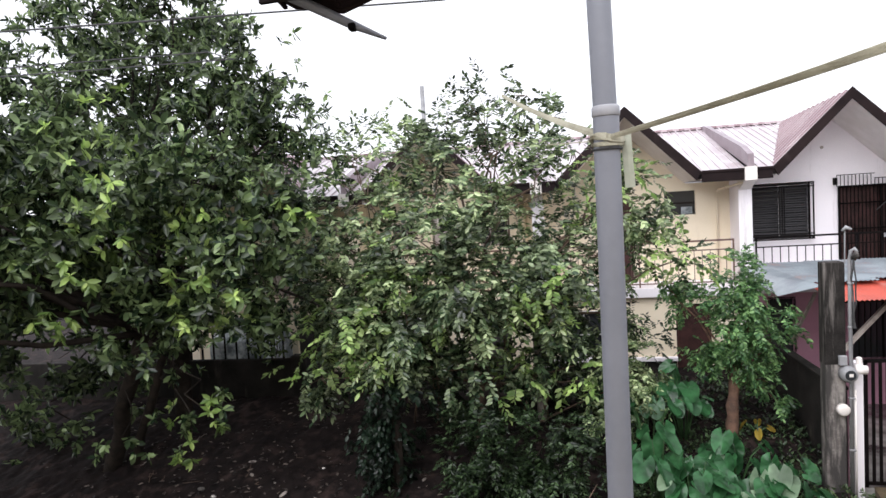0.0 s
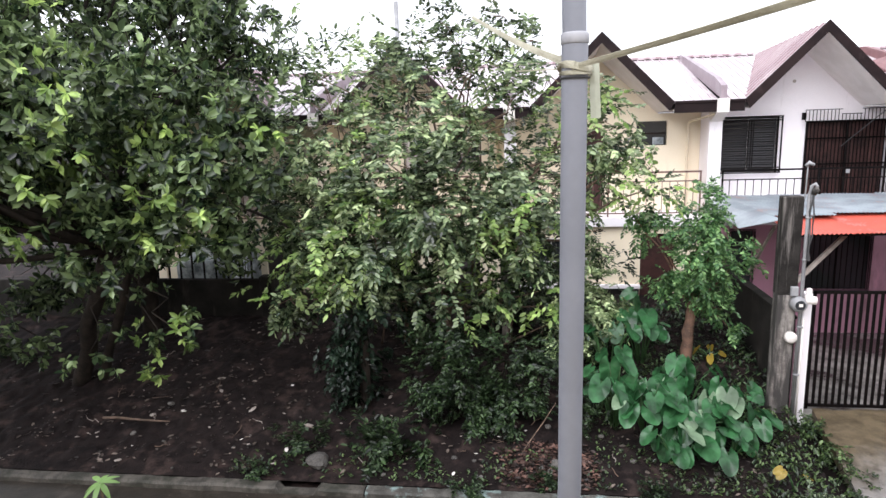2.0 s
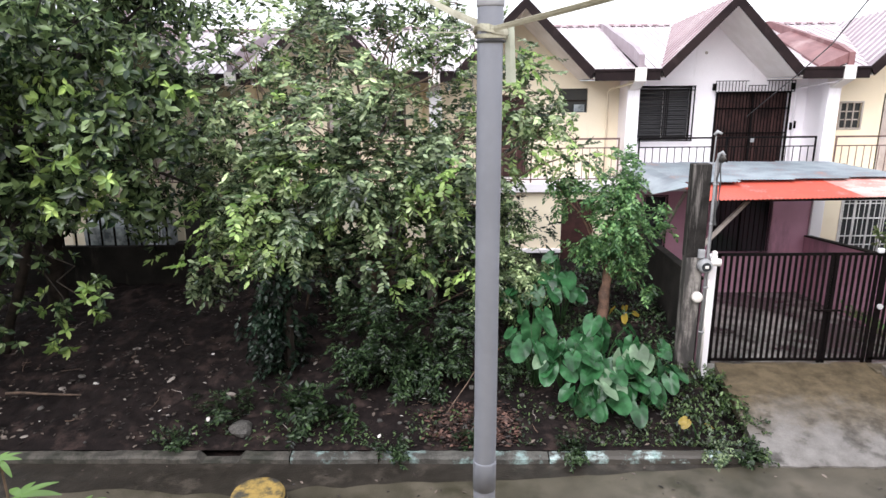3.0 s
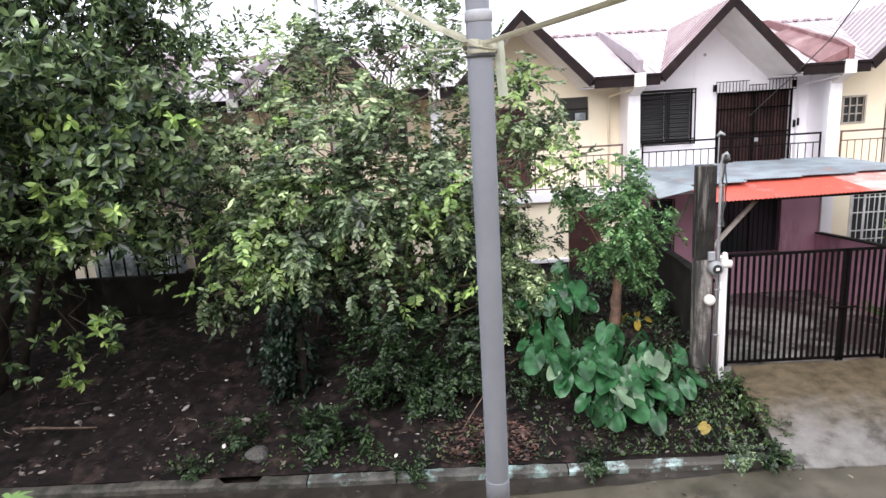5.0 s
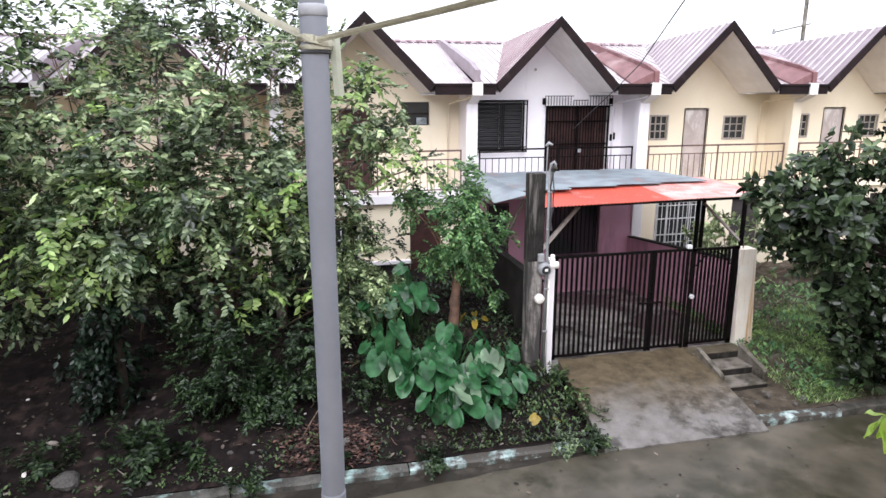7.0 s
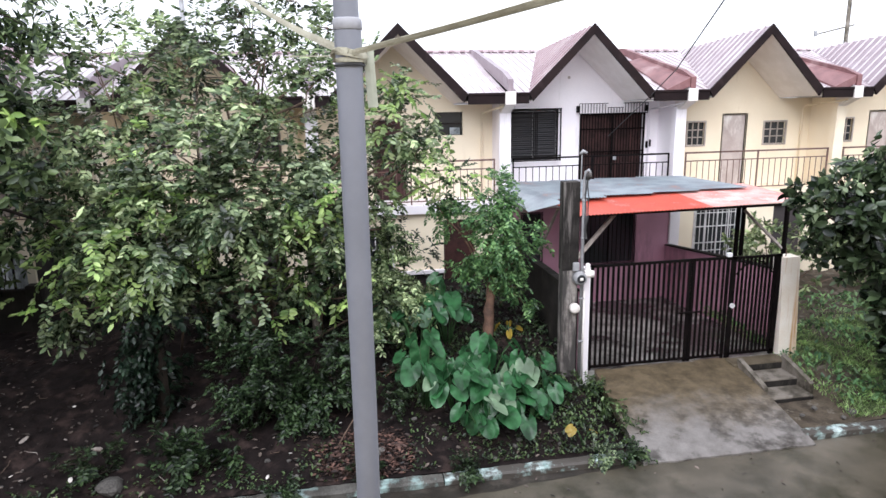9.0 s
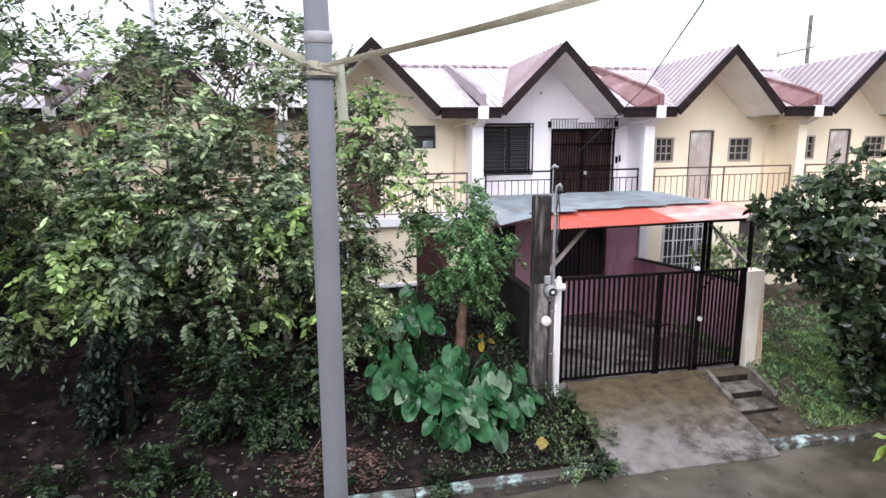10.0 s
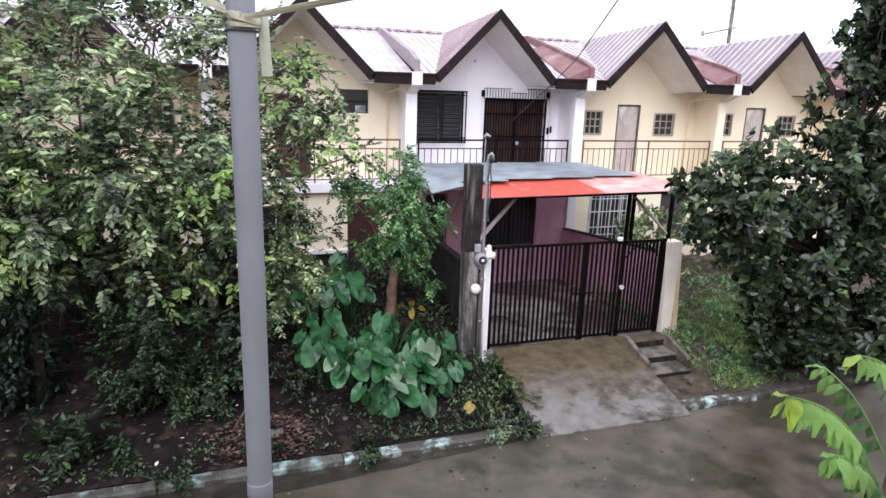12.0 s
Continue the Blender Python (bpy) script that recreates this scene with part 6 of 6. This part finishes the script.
for p, q, far in cb[:1]:
    pts = [Vector(p).lerp(Vector(q), f) for f in (0, 0.5, 1)] + [Vector((14, 8.6, 8.6)), Vector((40, 10.5, 9.3))]
    solo("overhead_cable", tube(pts, [0.012] * 5, 5), M["wire"], "thin black overhead cable along the street", "cable", group="overhead cables")
for p, q, far in cb[1:]:
    pts = [Vector(p).lerp(Vector(q), f) + Vector((0, 0, -0.06 * math.sin(math.pi * f))) for f in (0, 0.25, 0.5, 0.75, 1)] + [Vector((-6.95, 13.2, 9.05))]
    solo("overhead_cable", tube(pts, [0.009] * 6, 5), M["wire"], "thin overhead cable running into the trees", "cable", group="overhead cables")
pts = [Vector((3.6, 4.0, 8.15)), Vector((5.3, 8.0, 7.12)), Vector((6.9, 12.2, 6.25)), Vector((8.2, 15.82, 5.72)), Vector((8.0, 16.6, 5.2)), Vector((7.75, 17.2, 4.7))]
solo("service_cable", tube(pts, [0.012] * 6, 5), M["wire"], "black service cable slanting down to the white house", "cable")
ms = thing("antenna_mast", (26.4, 30, 0), "grey pole with a cross arm behind the roofs", "mast")
part("pole", tube([(26.4, 30, -0.06), (26.35, 30, 10.9)], [0.13, 0.10], 10), M["concrete"], ms, smooth=True)
part("arm", bar((24.6, 30, 8.85), (26.75, 30, 9.32), 0.07), M["concrete"], ms)
part("insulator", box(24.5, 24.62, 29.95, 30.05, 8.75, 9.02), M["meter_grey"], ms)
ms = thing("antenna_mast", (-3.1, 25.6, 0), "slim grey pole rising behind the cream houses", "mast")
part("pole", tube([(-5.2, 25.6, -0.06), (-5.2, 25.6, 10.35)], [0.10, 0.09], 10), M["meter_grey"], ms, smooth=True)
hs = thing("house", (27, 24, 0), "grey-roofed building beyond the end of the row", "house")
part("wall", wall_bm(23.8, 34, 0, 5.6, 22.0, 22.2, [(25, 26.4, 3.4, 4.8), (28, 29.4, 3.4, 4.8)]), M["cream"], hs)
part("wall", box(23.8, 34, 29, 29.2, 0, 5.6), M["cream"], hs)
part("roof", prism([(23.5, 21.6, 5.6), (34.3, 21.6, 5.6), (34.3, 25.6, 7.7), (23.5, 25.6, 7.7)], (0, 0, 0.08)), M["awning_grey"], hs)
part("roof", prism([(23.5, 29.6, 5.6), (34.3, 29.6, 5.6), (34.3, 25.6, 7.7), (23.5, 25.6, 7.7)], (0, 0, 0.08)), M["awning_grey"], hs)
for a in (25, 28):
    window(hs, a, a + 1.4, 3.4, 4.8, 22.0, M["frame_grey"], M["pane"], 2, 2)

# stones, sticks and rubbish on the bank
STONES = []
for k in range(4):
    bm = bmesh.new()
    bmesh.ops.create_icosphere(bm, subdivisions=2, radius=1)
    for v in bm.verts:
        v.co *= 1 + 0.35 * noise.noise(v.co * 1.3 + Vector((k * 7, 0, 0)))
        v.co.z *= 0.6
    STONES.append(finish(bm, "stone", M["stone"]))


def stone(x, y, r, k, label="grey stone half sunk in the soil"):
    ob = new("stone", STONES[k % 4])
    ob.location, ob.scale, ob.rotation_euler = (x, y, bank_height(x, y) + r * 0.2), (r, r * 0.85, r), (0, 0, k * 1.3)
    tagged(ob, label, "stone", group="stones on the bank")


stone(-3.55, 9.05, 0.20, 0)
rnd = random.Random(9)
for k in range(26):
    stone(rnd.uniform(-8.5, 3.9), rnd.uniform(8.75, 11.8), rnd.uniform(0.025, 0.07), k)
stone(0.35, 9.15, 0.12, 2, "pale rubble lump beside the kerb")
for x, y, r, k in ((0.10, 9.10, 0.06, 1), (0.22, 9.02, 0.05, 3), (0.48, 9.22, 0.07, 0), (-0.05, 9.2, 0.045, 2), (3.95, 8.80, 0.09, 1), (4.1, 8.68, 0.06, 3)):
    stone(x, y, r, k, "pale rubble lump beside the kerb")
for x, y, r, k in ((8.3, 9.2, 0.06, 1), (8.9, 9.0, 0.09, 2), (9.5, 8.95, 0.07, 0), (9.15, 9.3, 0.05, 3), (7.9, 9.0, 0.045, 2), (8.6, 8.85, 0.05, 1)):
    stone(x, y, r, k, "pale rubble lump on the verge")
SCRAP = []
for k in range(3):
    bm = bmesh.new()
    n = 7
    c = bm.verts.new((0, 0, 0.012))
    ring = [bm.verts.new((math.cos(6.283 * i / n) * (0.06 + 0.03 * noise.noise((i, k, 0))), math.sin(6.283 * i / n) * 0.035 * (1 + 0.5 * noise.noise((k, i, 3))), 0.018 * noise.noise((i * 2, k, 8)))) for i in range(n)]
    for i in range(n):
        bm.faces.new((c, ring[i], ring[(i + 1) % n]))
    r = bmesh.ops.extrude_face_region(bm, geom=bm.faces[:])
    bmesh.ops.translate(bm, verts=[v for v in r["geom"] if isinstance(v, bmesh.types.BMVert)], vec=(0, 0, -0.006))
    SCRAP.append(finish(bm, "litter_scrap", M["bleached"] if k else M["soffit"]))
for k in range(52):
    x, y = rnd.uniform(-8.5, 1.2), rnd.uniform(8.75, 12.2)
    ob = new("litter_scrap", SCRAP[k % 3])
    s = rnd.choice((0.45, 0.55, 0.7, 1.0, 1.5))
    ob.location, ob.scale, ob.rotation_euler = (x, y, bank_height(x, y) + 0.012), (s, s, s), (rnd.uniform(-0.3, 0.3), rnd.uniform(-0.3, 0.3), rnd.uniform(0, 6.28))
    tagged(ob, "small pale scrap of litter on the soil", "litter", group="litter on the bank")
for k, (p, q, r) in enumerate((((0.45, 11.4, 0.62), (1.5, 11.3, 0.72), 0.022), ((0.7, 11.2, 0.6), (1.3, 11.6, 0.74), 0.016), ((-8.0, 9.9, 0.42), (-6.6, 9.8, 0.44), 0.025), ((-0.9, 12.2, 1.0), (1.3, 12.6, 1.9), 0.02), ((-0.2, 9.4, 0.3), (0.35, 9.9, 0.95), 0.012))):
    solo("fallen_branch", tube(wander(p, q, 5, 0.05, rnd), [r, r, r * 0.9, r * 0.8, r * 0.7, r * 0.5], 6), M["bark_red"] if k < 2 else M["bark"], "dry fallen branch lying on the bank", "branch", smooth=True)
for k in range(34):
    x, y, a, n = rnd.uniform(-9, 1.5), rnd.uniform(8.8, 12.4), rnd.uniform(0, 6.28), rnd.uniform(0.12, 0.4)
    q = (x + math.cos(a) * n, y + math.sin(a) * n)
    solo("dead_twig", tube(wander((x, y, bank_height(x, y) + 0.02), (q[0], q[1], bank_height(*q) + 0.03), 4, 0.06, rnd), [0.007, 0.007, 0.006, 0.005, 0.003], 5), M["bark"] if k % 3 else M["bleached"], "thin dead twig lying on damp soil", "twig", group="dead twigs on the bank")
for k, (x, y) in enumerate(((-1.13, 8.52), (1.75, 8.50), (3.9, 8.55), (0.2, 8.7), (-4.6, 8.75), (4.3, 8.5))):
    w = thing("weed", (x, y, 0.1), "small leafy weed growing over the kerb", "weed", group="kerb weeds")
    foliage("leaves", rng, [(x, y, 0.16, 0.16), (x + 0.1, y - 0.05, 0.12, 0.12)], 1500, 0.055, L["shade"] if k != 2 else L["mid"], w, ratio=0.55, inner=0.1)
for x, y, z, r in ((4.60, 8.62, 0.10, 0.15), (4.64, 9.0, 0.16, 0.17), (4.66, 9.4, 0.24, 0.16), (4.62, 9.85, 0.30, 0.18), (4.55, 10.3, 0.36, 0.2)):
    w = thing("weed", (x, y, z), "trailing weed creeping onto the ramp edge", "weed", group="ramp weeds")
    part("stem", tube([(x - 0.1, y, z - 0.12), (x, y, z), (x + 0.14, y - 0.05, z + 0.03)], [0.006, 0.005, 0.003], 5), M["bark_dark"], w)
    r *= 0.75
    foliage("leaves", rng, [(x, y, z + 0.04, r), (x + 0.12, y - 0.06, z + 0.03, r * 0.6)], 800, 0.06, L["weed"], w, ratio=0.55, inner=0.1, bunch=14)
scatter("leaf_litter", 260, (-8, 9, 5.2, 8.4), 0.065, L["litter"], "scattered fallen leaves on the wet road", "leaf litter", 14, lift=-0.085)
